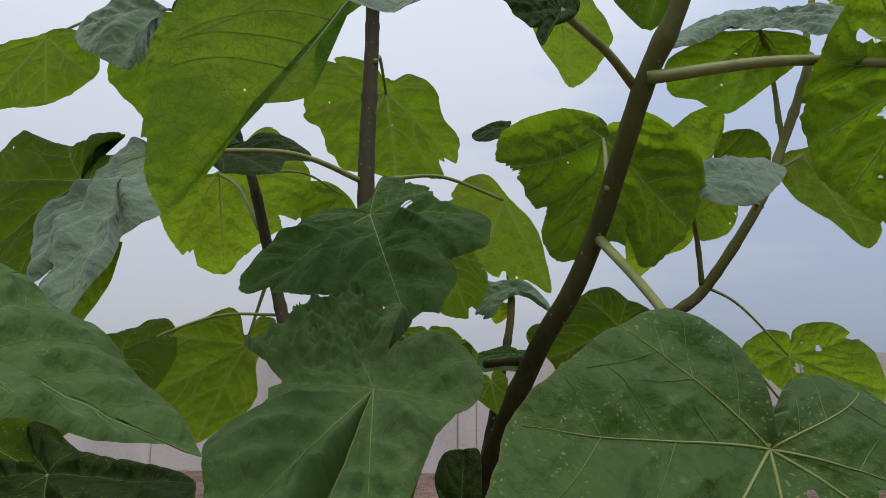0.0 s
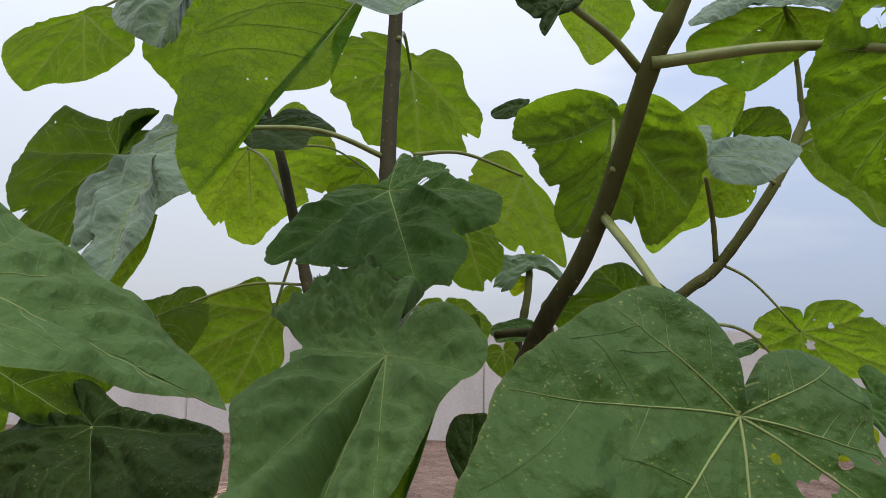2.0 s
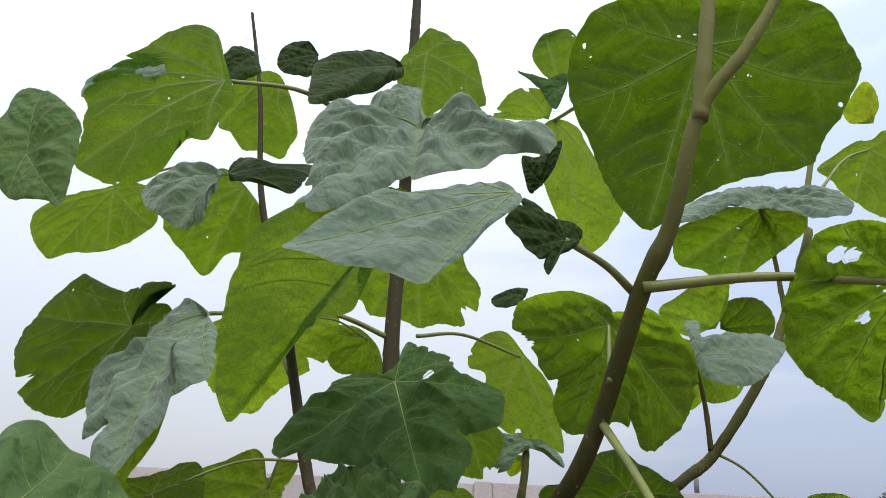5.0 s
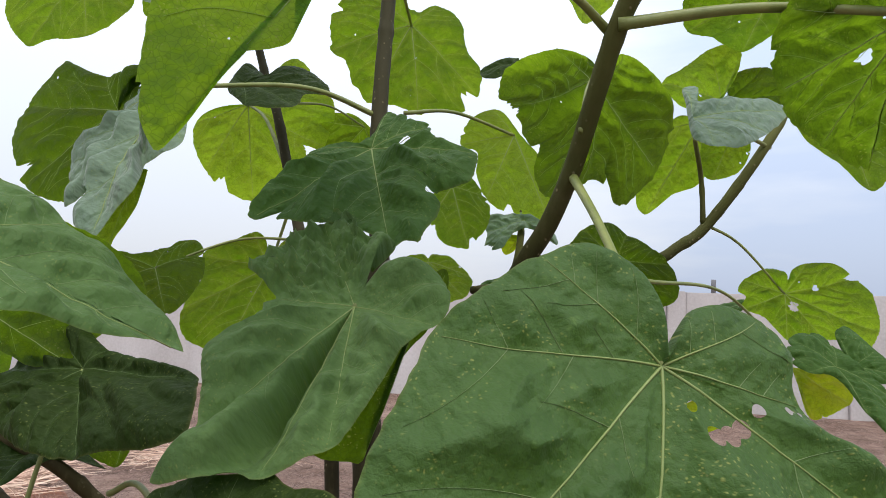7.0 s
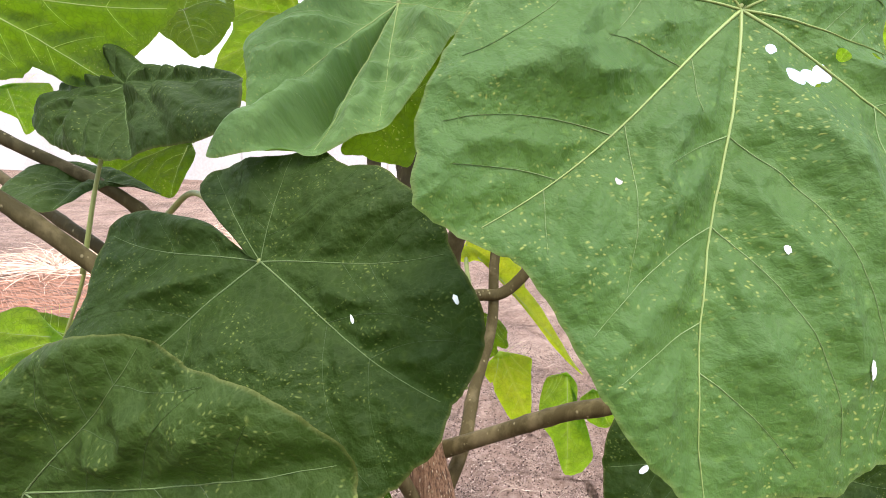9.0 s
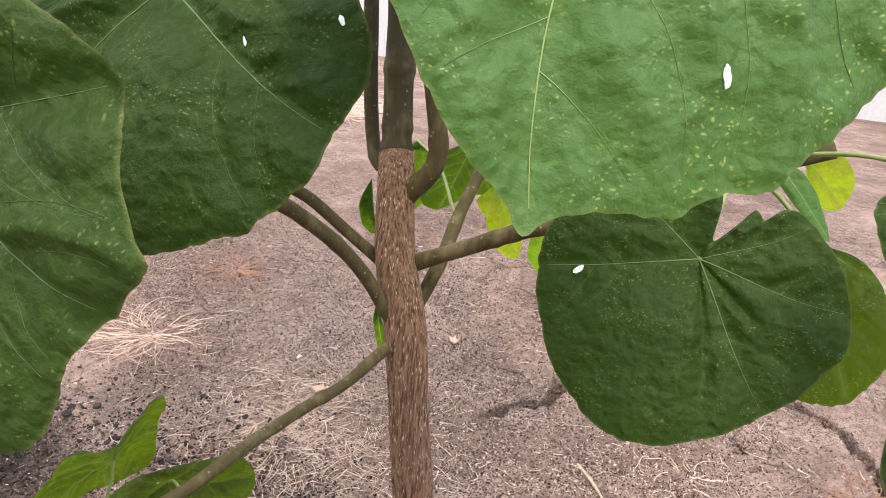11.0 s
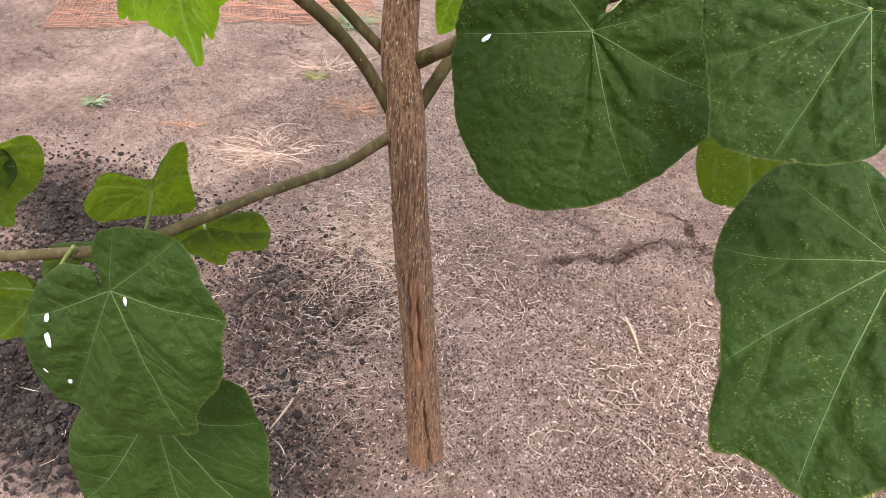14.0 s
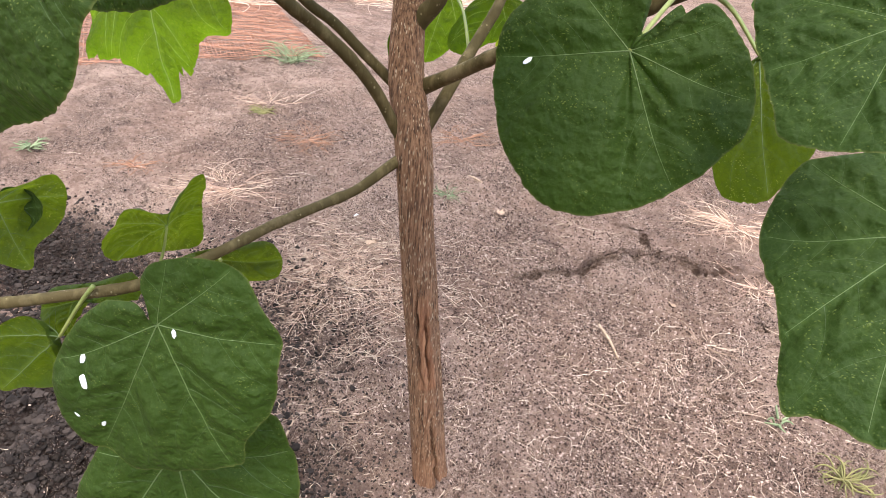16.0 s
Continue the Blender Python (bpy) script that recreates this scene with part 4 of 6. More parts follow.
# leaves: stalk end, tip, facing, reach by degrees, main veins
leaf('mid', (0.161, 0.243, 1.424), (0.149, 0.137, 1.152), (0.29, -0.90, 0.34), ((179, 0.08), (-175, 0.15), (-166, 0.22), (-153, 0.28), (-140, 0.33), (-124, 0.36), (-108, 0.41), (-91, 0.50), (-81, 0.54), (-74, 0.58), (-67, 0.64), (-62, 0.69), (-56, 0.73), (-52, 0.76), (-50, 0.77), (-44, 0.75), (-35, 0.70), (-29, 0.71), (-20, 0.78), (-14, 0.84), (-10, 0.88), (-6, 0.92), (-2, 0.96), (0, 1.00), (3, 0.96), (9, 0.94), (15, 0.93), (21, 0.91), (25, 0.92), (34, 0.85), (47, 0.78), (57, 0.67), (59, 0.71), (69, 0.62), (73, 0.51), (76, 0.39), (85, 0.31), (105, 0.31), (121, 0.28), (138, 0.23), (153, 0.16), (158, 0.10), (168, 0.04)), (-125, -88, -42, 0, 61, 82, 122,), stem=(0.115, 0.5, 1.589), sag=0.03, arch=0.05, quilt=2.0, specks=1, sweep=-0.07, holes=((35, 0.10, 0.015), (34, 0.17, 0.021), (44, 0.19, 0.024), (54, 0.20, 0.022), (70, 0.21, 0.013), (78, 0.28, 0.009), (79, 0.31, 0.008), (-30, 0.46, 0.010),), marks=((20, 0.72, 0.012), (9, 0.49, 0.006),))
leaf('dull', (-0.090, 0.414, 1.449), (-0.120, 0.273, 1.322), (0.00, -0.67, 0.74), ((-180, 0.21), (171, 0.35), (172, 0.45), (-180, 0.51), (-163, 0.54), (-158, 0.68), (-153, 0.74), (-141, 0.79), (-133, 0.74), (-117, 0.62), (-102, 0.68), (-89, 0.43), (-79, 0.46), (-63, 0.46), (-53, 0.55), (-50, 0.71), (-35, 0.79), (-27, 0.87), (-19, 1.02), (-17, 1.19), (-10, 1.10), (-4, 0.99), (0, 1.00), (7, 0.93), (11, 0.88), (18, 0.81), (27, 0.67), (41, 0.50), (54, 0.42), (70, 0.40), (92, 0.47), (113, 0.47), (135, 0.41), (156, 0.29), (176, 0.15)), (-144, -86, -23, 0, 15, 83,), stem=(-0.093, 0.6, 1.496), arch=0.02, quilt=3.6, crumple=(-134, 42, 0.085), folds=((-6, 0.30, 4),))
leaf('mid', (-0.137, 0.629, 1.647), (-0.068, 0.462, 1.506), (-0.16, -0.67, 0.72), ((-150, 0.11), (-131, 0.25), (-121, 0.38), (-102, 0.40), (-89, 0.49), (-77, 0.62), (-67, 0.75), (-60, 0.79), (-45, 0.73), (-31, 0.73), (-17, 0.77), (-5, 0.86), (0, 1.00), (4, 1.00), (7, 1.06), (10, 0.99), (14, 0.94), (19, 0.85), (21, 0.74), (26, 0.78), (32, 0.84), (39, 0.78), (54, 0.66), (63, 0.48), (75, 0.36), (100, 0.37), (126, 0.33), (159, 0.41), (166, 0.22)), (-121, -60, 0, 54, 100, 159,), arch=0.04, ragged=0.36, quilt=2.4, holes=((67, 0.21, 0.032), (20, 0.74, 0.024),))
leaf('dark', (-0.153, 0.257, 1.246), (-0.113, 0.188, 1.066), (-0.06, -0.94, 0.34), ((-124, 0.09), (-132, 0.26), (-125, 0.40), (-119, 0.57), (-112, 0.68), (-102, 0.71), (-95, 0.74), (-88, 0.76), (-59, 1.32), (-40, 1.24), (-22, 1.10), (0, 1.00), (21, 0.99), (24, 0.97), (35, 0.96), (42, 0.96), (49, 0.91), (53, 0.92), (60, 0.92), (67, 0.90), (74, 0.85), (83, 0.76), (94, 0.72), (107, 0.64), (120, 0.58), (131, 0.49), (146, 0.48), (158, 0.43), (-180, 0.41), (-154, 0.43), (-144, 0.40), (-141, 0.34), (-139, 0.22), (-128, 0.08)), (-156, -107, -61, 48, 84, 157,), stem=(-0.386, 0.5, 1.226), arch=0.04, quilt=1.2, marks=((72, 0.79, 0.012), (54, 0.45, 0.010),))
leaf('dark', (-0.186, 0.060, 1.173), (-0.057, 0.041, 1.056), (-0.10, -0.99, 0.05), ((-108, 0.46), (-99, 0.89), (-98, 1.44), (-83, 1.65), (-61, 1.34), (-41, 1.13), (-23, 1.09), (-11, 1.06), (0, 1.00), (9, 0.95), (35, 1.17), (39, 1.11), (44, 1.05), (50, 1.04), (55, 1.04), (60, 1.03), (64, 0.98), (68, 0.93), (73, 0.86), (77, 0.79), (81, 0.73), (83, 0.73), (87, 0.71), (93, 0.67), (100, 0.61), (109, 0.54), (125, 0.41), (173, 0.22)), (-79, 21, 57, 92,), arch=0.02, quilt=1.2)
leaf('dull', (-0.256, 0.118, 1.496), (-0.145, 0.206, 1.420), (0.61, -0.10, 0.78), ((-74, 0.31), (-53, 0.45), (-37, 0.49), (-23, 0.55), (-16, 0.67), (-7, 0.80), (2, 0.92), (0, 1.00), (10, 0.94), (22, 0.83), (37, 0.73), (56, 0.67), (71, 0.65), (84, 0.63), (98, 0.65), (114, 0.47), (-142, 0.08)), (-53, 0, 56, 84,), arch=0.02, quilt=1.8)
leaf('olive', (-0.573, 0.422, 1.465), (-0.426, 0.468, 1.375), (-0.25, 0.96, 0.09), ((-172, 0.15), (-111, 0.45), (-67, 0.72), (-50, 0.95), (-41, 1.13), (-33, 1.27), (-27, 1.31), (-20, 1.20), (-11, 1.08), (0, 1.00), (10, 0.83), (13, 0.69), (26, 0.60), (46, 0.53), (76, 0.49), (121, 0.37)), (-111, -27, 0, 46,), arch=0.04, ragged=0.24)
leaf('dark', (-0.389, 0.444, 1.372), (-0.318, 0.346, 1.306), (-0.33, -0.68, 0.65), ((-144, 0.45), (-138, 0.86), (-132, 1.03), (-117, 1.02), (-86, 0.73), (-28, 0.75), (0, 1.00), (13, 1.20), (23, 1.55), (30, 1.66), (42, 1.37), (48, 0.92), (90, 0.24), (178, 0.53), (-163, 1.07), (-159, 0.28)), (-163, -132, -86, 0, 42, 90,), stem=(-0.439, 0.42, 1.181), sag=-0.1, arch=0.05, quilt=2.0)
leaf('olive', (-0.032, 0.456, 1.453), (-0.076, 0.414, 1.307), (0.61, -0.79, 0.04), ((-74, 0.16), (-44, 0.37), (-25, 0.55), (-27, 0.86), (-22, 1.17), (-16, 1.11), (-7, 1.06), (0, 1.00), (-2, 0.85), (-5, 0.65), (2, 0.33), (37, 0.16), (136, 0.20), (171, 0.27)), (-27, 0, 136,), arch=0.02, quilt=0.5)
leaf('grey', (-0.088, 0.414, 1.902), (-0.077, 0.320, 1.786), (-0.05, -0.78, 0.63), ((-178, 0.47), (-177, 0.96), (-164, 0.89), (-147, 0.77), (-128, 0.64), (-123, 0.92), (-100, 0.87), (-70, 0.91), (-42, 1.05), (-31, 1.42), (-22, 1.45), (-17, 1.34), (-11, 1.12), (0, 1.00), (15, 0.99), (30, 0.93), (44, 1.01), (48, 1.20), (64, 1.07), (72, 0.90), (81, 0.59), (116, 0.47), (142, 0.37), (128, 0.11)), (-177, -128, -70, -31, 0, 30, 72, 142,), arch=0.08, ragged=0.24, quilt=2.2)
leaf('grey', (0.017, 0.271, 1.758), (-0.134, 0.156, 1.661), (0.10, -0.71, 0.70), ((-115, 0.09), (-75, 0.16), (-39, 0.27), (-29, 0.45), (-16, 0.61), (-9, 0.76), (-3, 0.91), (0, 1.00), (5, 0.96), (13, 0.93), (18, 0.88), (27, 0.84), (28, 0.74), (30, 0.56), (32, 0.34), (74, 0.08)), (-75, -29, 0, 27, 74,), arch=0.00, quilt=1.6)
leaf('light', (-0.091, 0.336, 1.772), (-0.186, 0.226, 1.556), (0.51, -0.84, 0.20), ((-151, 0.09), (-50, 0.33), (-36, 0.54), (-26, 0.65), (-17, 0.76), (-10, 0.88), (-9, 0.87), (-6, 0.93), (0, 1.00), (1, 0.93), (1, 0.81), (-1, 0.64), (0, 0.60), (8, 0.53), (11, 0.47), (3, 0.31), (29, 0.09), (124, 0.08)), (-50, 0, 124,), arch=0.00, quilt=0.35)
leaf('dark', (0.065, 0.326, 1.735), (0.048, 0.297, 1.693), (0.51, -0.79, 0.34), ((-134, 0.49), (-113, 0.69), (-107, 0.99), (-89, 1.04), (-62, 1.19), (-48, 1.07), (-33, 0.98), (-15, 0.89), (0, 1.00), (2, 0.42), (30, 0.25), (138, 0.35), (167, 0.51)), (-134, -107, -62, -33, 0, 138,), stem=(0.136, 0.43, 1.722), sag=0.0, stout=1.7, arch=0.08, ragged=0.32, quilt=1.5)
leaf('light', (-0.435, 0.607, 2.104), (-0.554, 0.487, 1.889), (0.11, -0.89, 0.44), ((-137, 0.22), (-131, 0.59), (-119, 0.72), (-95, 0.66), (-75, 0.66), (-63, 0.68), (-47, 0.75), (-35, 0.73), (-10, 0.86), (0, 1.00), (15, 1.05), (20, 1.01), (25, 0.93), (26, 0.77), (26, 0.60), (35, 0.60), (39, 0.48), (58, 0.22), (76, 0.08)), (-131, -95, -63, -35, 0, 35,), stem=(-0.301, 0.75, 2.139), arch=0.06, ragged=0.24)
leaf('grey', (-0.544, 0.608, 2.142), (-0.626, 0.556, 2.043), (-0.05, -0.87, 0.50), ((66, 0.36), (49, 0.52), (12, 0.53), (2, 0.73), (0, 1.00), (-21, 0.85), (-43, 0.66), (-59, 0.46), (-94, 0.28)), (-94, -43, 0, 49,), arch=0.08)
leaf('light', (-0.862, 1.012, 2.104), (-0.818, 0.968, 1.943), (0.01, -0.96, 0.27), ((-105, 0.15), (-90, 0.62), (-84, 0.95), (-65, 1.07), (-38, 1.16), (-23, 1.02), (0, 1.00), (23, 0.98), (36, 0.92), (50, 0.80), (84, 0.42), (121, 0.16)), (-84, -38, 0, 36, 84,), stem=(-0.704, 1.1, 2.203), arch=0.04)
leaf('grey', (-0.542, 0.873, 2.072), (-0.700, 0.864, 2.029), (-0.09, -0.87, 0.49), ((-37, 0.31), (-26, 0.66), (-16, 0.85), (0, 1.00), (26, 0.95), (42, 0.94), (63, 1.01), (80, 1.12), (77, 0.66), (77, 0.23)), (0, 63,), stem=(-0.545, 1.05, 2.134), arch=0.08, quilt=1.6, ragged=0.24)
leaf('dark', (-0.552, 0.904, 2.086), (-0.416, 1.008, 2.156), (0.15, -0.69, 0.71), ((59, 0.32), (45, 0.67), (12, 0.64), (0, 1.00), (-34, 0.85), (-61, 0.85), (-62, 0.65), (-68, 0.32), (-104, 0.24)), (-61, 0, 45,), arch=0.08, ragged=0.24)
leaf('light', (-0.602, 1.099, 2.151), (-0.646, 1.057, 1.924), (0.22, -0.97, 0.13), ((53, 0.27), (40, 0.57), (24, 0.72), (9, 0.77), (0, 1.00), (-21, 0.87), (-39, 0.85), (-50, 0.75), (-71, 0.52), (-94, 0.41), (-119, 0.26)), (-119, -71, -39, 0, 53,), arch=0.03)
leaf('light', (-0.660, 1.222, 2.525), (-0.606, 1.169, 2.279), (-0.03, -0.98, 0.20), ((-130, 0.19), (-77, 0.33), (-40, 0.70), (-23, 0.77), (-11, 0.96), (0, 1.00), (9, 1.18), (15, 1.09), (23, 0.94), (43, 0.44), (111, 0.16)), (-130, -40, 0, 43,), stem=(-0.634, 1.25, 2.392), arch=0.03)
leaf('dark', (-0.210, 0.866, 2.302), (-0.345, 0.735, 2.184), (0.28, -0.79, 0.55), ((56, 0.18), (32, 0.54), (22, 0.95), (16, 1.31), (0, 1.00), (-28, 0.74), (-58, 0.47), (-86, 0.21)), (-86, -58, 0, 56,), arch=0.08, ragged=0.32)
leaf('light', (-0.177, 0.970, 2.411), (-0.162, 0.872, 2.183), (0.09, -0.91, 0.40), ((-125, 0.15), (-42, 0.38), (-10, 0.78), (0, 1.00), (8, 0.88), (21, 0.85), (31, 0.96), (47, 0.67), (86, 0.42), (143, 0.37), (177, 0.39)), (-42, 0, 47, 143,), arch=0.04)
leaf('light', (0.101, 1.003, 2.260), (0.154, 0.941, 1.936), (0.24, -0.95, 0.22), ((71, 0.13), (43, 0.25), (27, 0.55), (22, 0.76), (9, 0.91), (0, 1.00), (-4, 0.90), (-10, 0.75), (-19, 0.52), (-32, 0.28), (-60, 0.10)), (-32, 0, 27, 71,), stem=(0.278, 0.6, 2.048), arch=0.04, ragged=0.24)
leaf('light', (0.088, 0.987, 2.253), (-0.027, 0.947, 2.238), (0.25, -0.89, 0.38), ((-117, 0.33), (-94, 0.78), (-75, 0.91), (-43, 0.85), (0, 1.00), (6, 0.69), (13, 0.29)), (-117, -75, 0,), arch=0.08, ragged=0.40)
leaf('olive', (0.262, 0.515, 2.078), (0.184, 0.556, 1.834), (-0.07, 0.98, 0.19), ((-161, 0.38), (-126, 0.67), (-102, 0.79), (-93, 0.78), (-81, 0.76), (-70, 0.75), (-57, 0.79), (-47, 0.74), (-28, 0.71), (-9, 0.84), (0, 1.00), (10, 0.93), (19, 0.86), (33, 0.75), (47, 0.73), (69, 0.66), (94, 0.57), (124, 0.38)), (-126, -93, -57, -28, 0, 47, 94,), stem=(0.222, 0.38, 1.99), arch=0.04, quilt=0.8)
leaf('olive', (0.433, 0.465, 1.742), (0.443, 0.602, 1.616), (-0.31, 0.65, 0.69), ((-77, 0.46), (-70, 0.77), (-56, 0.94), (-34, 0.87), (-15, 0.86), (-1, 0.86), (0, 1.00), (10, 0.90), (27, 0.80), (52, 0.77), (69, 0.77), (88, 0.79), (104, 0.81), (119, 0.80), (131, 0.72), (144, 0.55), (161, 0.36), (-165, 0.23), (-104, 0.21)), (-165, -56, 0, 27, 69, 104, 131,), stem=(0.159, 0.42, 1.72), sag=0.02, stout=1.7, arch=0.06, ragged=0.32, holes=((118, 0.54, 0.055), (120, 0.44, 0.048), (43, 0.31, 0.048),))
leaf('light', (0.853, 1.243, 2.313), (0.773, 1.201, 2.158), (-0.02, -0.96, 0.27), ((-96, 0.21), (-52, 0.45), (-39, 0.81), (-21, 0.86), (0, 1.00), (9, 1.14), (24, 1.27), (37, 1.39), (64, 0.90), (136, 0.87), (152, 0.70), (168, 0.39), (-173, 0.17)), (-39, 0, 64, 152,), stem=(0.661, 1.1, 2.142), arch=0.03)
leaf('yellow', (0.905, 1.300, 2.416), (0.839, 1.300, 2.448), (0.00, 1.00, 0.00), ((89, 0.60), (75, 1.35), (63, 1.68), (40, 1.23), (0, 1.00), (-27, 0.56)), (-27, 0, 40, 75,), arch=0.03)
leaf('mid', (0.746, 0.799, 2.247), (0.620, 0.751, 2.137), (0.13, -0.95, 0.27), ((-124, 0.26), (-53, 0.34), (-19, 0.60), (0, 1.00), (12, 0.94), (31, 0.81)), (-124, -53, 0, 31,), arch=0.08)
leaf('grey', (0.504, 1.007, 2.084), (0.466, 0.957, 2.032), (-0.12, -0.68, 0.73), ((-133, 0.79), (-86, 0.99), (-53, 1.92), (-34, 2.64), (-28, 2.03), (-34, 1.07), (0, 1.00), (42, 1.27), (47, 1.74), (63, 2.10), (87, 1.90), (111, 1.59), (127, 1.07), (165, 0.45)), (-133, -28, 0, 47, 87, 127,), arch=0.03, quilt=0.8, ragged=0.16)
leaf('light', (0.505, 1.016, 2.060), (0.417, 0.979, 1.892), (-0.00, -0.98, 0.22), ((110, 0.37), (82, 0.44), (49, 0.46), (20, 0.63), (0, 1.00), (-17, 1.02), (-27, 1.12), (-38, 1.05), (-46, 0.95), (-52, 0.70), (-68, 0.31)), (-68, -27, 0, 49, 110,), stem=(0.523, 1.03, 1.903), arch=0.04)
leaf('light', (0.388, 0.994, 1.814), (0.288, 0.996, 1.847), (0.05, -0.97, 0.24), ((42, 0.47), (20, 0.76), (0, 1.00), (-28, 0.84), (-65, 0.99), (-86, 1.10), (-96, 0.92), (-102, 0.27)), (-96, -65, 0,), arch=0.04)
leaf('grey', (0.285, 0.742, 1.716), (0.440, 0.824, 1.746), (0.21, -0.65, 0.73), ((-124, 0.34), (-104, 0.43), (-70, 0.48), (-29, 0.60), (0, 1.00), (10, 0.95), (21, 0.61), (42, 0.30), (50, 0.58), (62, 0.54), (66, 0.24)), (-104, -29, 0, 62,), stem=(0.453, 0.96, 1.725), arch=0.08, quilt=1.5, ragged=0.32)
leaf('light', (0.393, 1.165, 1.822), (0.282, 1.126, 1.628), (0.14, -0.98, 0.12), ((70, 0.16), (29, 0.55), (9, 0.73), (0, 1.00), (-10, 0.91), (-23, 0.69), (-45, 0.36), (-77, 0.15)), (-45, 0, 29,), arch=0.03)
leaf('light', (0.568, 1.047, 1.837), (0.601, 0.939, 1.650), (0.08, -0.86, 0.51), ((-95, 0.18), (-61, 0.35), (-29, 0.59), (-12, 0.77), (0, 1.00), (12, 0.89), (39, 0.53), (109, 0.17)), (-61, 0, 39,), stem=(0.453, 0.96, 1.728), arch=0.04)
leaf('olive', (0.135, 0.569, 1.715), (0.129, 0.583, 1.594), (0.84, 0.54, 0.02), ((-154, 0.15), (-116, 0.29), (-107, 0.52), (-87, 0.80), (-72, 1.13), (-62, 1.27), (-48, 1.32), (-33, 1.29), (-22, 1.27), (-18, 1.09), (-8, 0.95), (0, 1.00), (14, 1.11), (30, 1.28), (43, 1.28), (54, 1.17), (70, 1.25), (84, 1.50), (88, 1.81), (98, 1.88), (103, 1.78), (112, 1.20), (124, 0.75), (152, 0.29), (178, 0.13)), (-107, -48, 0, 30, 88, 124,), stem=(0.121, 0.48, 1.638), arch=0.07, quilt=1.0, ragged=0.24)
leaf('dark', (0.030, 0.831, 1.827), (-0.019, 0.834, 1.814), (-0.20, -0.71, 0.67), ((-133, 0.38), (-22, 0.86), (0, 1.00), (33, 0.97), (76, 0.59)), (-133, 0, 76,), arch=0.08)
leaf('light', (0.031, 0.984, 1.750), (0.102, 0.912, 1.579), (0.09, -0.91, 0.42), ((-179, 0.23), (-163, 0.36), (-129, 0.44), (-95, 0.50), (-76, 0.39), (-55, 0.56), (-38, 0.73), (-25, 0.82), (-9, 0.85), (0, 1.00), (7, 0.73), (21, 0.41), (40, 0.12)), (-163, -95, -38, 0,), stem=(-0.138, 0.87, 1.759), arch=0.05, ragged=0.24)
leaf('light', (-0.236, 1.322, 2.098), (-0.198, 1.253, 1.856), (0.23, -0.92, 0.30), ((-174, 0.20), (-160, 0.38), (-133, 0.62), (-102, 0.74), (-70, 0.81), (-56, 0.76), (-41, 0.87), (-35, 0.89), (-28, 0.95), (-12, 0.91), (0, 1.00), (12, 0.98), (23, 1.05), (35, 0.97), (49, 0.82), (60, 0.58), (95, 0.47), (130, 0.35), (149, 0.19)), (-133, -70, -28, 0, 35, 130,), stem=(-0.189, 0.93, 1.989), arch=0.05, ragged=0.40)
leaf('olive', (-0.307, 1.200, 1.820), (-0.373, 1.200, 1.747), (0.00, 1.00, 0.00), ((-96, 0.34), (-67, 0.89), (-27, 0.83), (0, 1.00), (32, 1.07), (58, 1.16), (80, 0.65), (105, 0.27)), (-67, 0, 58, 105,), stem=(-0.41, 1.05, 1.829), arch=0.03, ragged=0.32)
leaf('light', (-0.560, 1.159, 1.861), (-0.521, 1.124, 1.641), (0.15, -0.97, 0.18), ((-80, 0.11), (-87, 0.33), (-75, 0.54), (-56, 0.65), (-34, 0.77), (-16, 0.91), (0, 1.00), (9, 0.90), (20, 0.82), (38, 0.83), (53, 0.88), (80, 0.85), (101, 0.73), (129, 0.67), (139, 0.53), (128, 0.22)), (-75, -34, 0, 53, 101, 139,), stem=(-0.414, 1.0, 1.714), arch=0.04, ragged=0.32)
leaf('dark', (-0.452, 0.904, 1.823), (-0.282, 0.893, 1.802), (0.06, -0.61, 0.79), ((-133, 0.16), (-58, 0.63), (-45, 0.76), (-29, 0.91), (-10, 0.81), (0, 1.00), (48, 0.70), (54, 0.32), (108, 0.46)), (-58, -29, 0, 54,), arch=0.08, ragged=0.24)
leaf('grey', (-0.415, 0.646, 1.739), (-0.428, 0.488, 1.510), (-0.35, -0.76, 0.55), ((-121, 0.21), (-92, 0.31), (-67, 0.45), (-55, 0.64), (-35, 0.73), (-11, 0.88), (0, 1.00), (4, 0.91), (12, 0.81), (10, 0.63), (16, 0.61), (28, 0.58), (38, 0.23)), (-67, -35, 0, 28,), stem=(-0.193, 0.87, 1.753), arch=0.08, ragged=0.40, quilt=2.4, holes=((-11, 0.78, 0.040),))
leaf('light', (-0.433, 0.592, 1.611), (-0.441, 0.540, 1.500), (-0.41, -0.81, 0.41), ((2, 0.23), (-17, 0.62), (-20, 0.88), (0, 1.00), (9, 0.84), (26, 0.56), (76, 0.12)), (0,), arch=0.03)
leaf('olive', (-0.670, 0.874, 1.768), (-0.758, 0.860, 1.600), (-0.31, -0.92, 0.24), ((-178, 0.22), (159, 0.56), (-165, 0.47), (-118, 0.50), (-100, 1.09), (-98, 1.23), (-84, 1.45), (-74, 1.53), (-60, 1.60), (-31, 1.28), (0, 1.00), (16, 0.81), (24, 0.49), (76, 0.36), (116, 0.53), (148, 0.39), (159, 0.12)), (-118, -74, -31, 0, 116,), stem=(-0.605, 1.0, 1.816), arch=0.05, ragged=0.24)
leaf('dull', (-0.454, 0.289, 1.807), (-0.386, 0.265, 1.742), (-0.18, -0.97, 0.17), ((168, 0.99), (-145, 0.52), (-43, 0.53), (-6, 0.79), (0, 1.00), (25, 0.75), (67, 0.63), (110, 0.65), (148, 0.93)), (-43, 0, 67, 148,), arch=0.05)
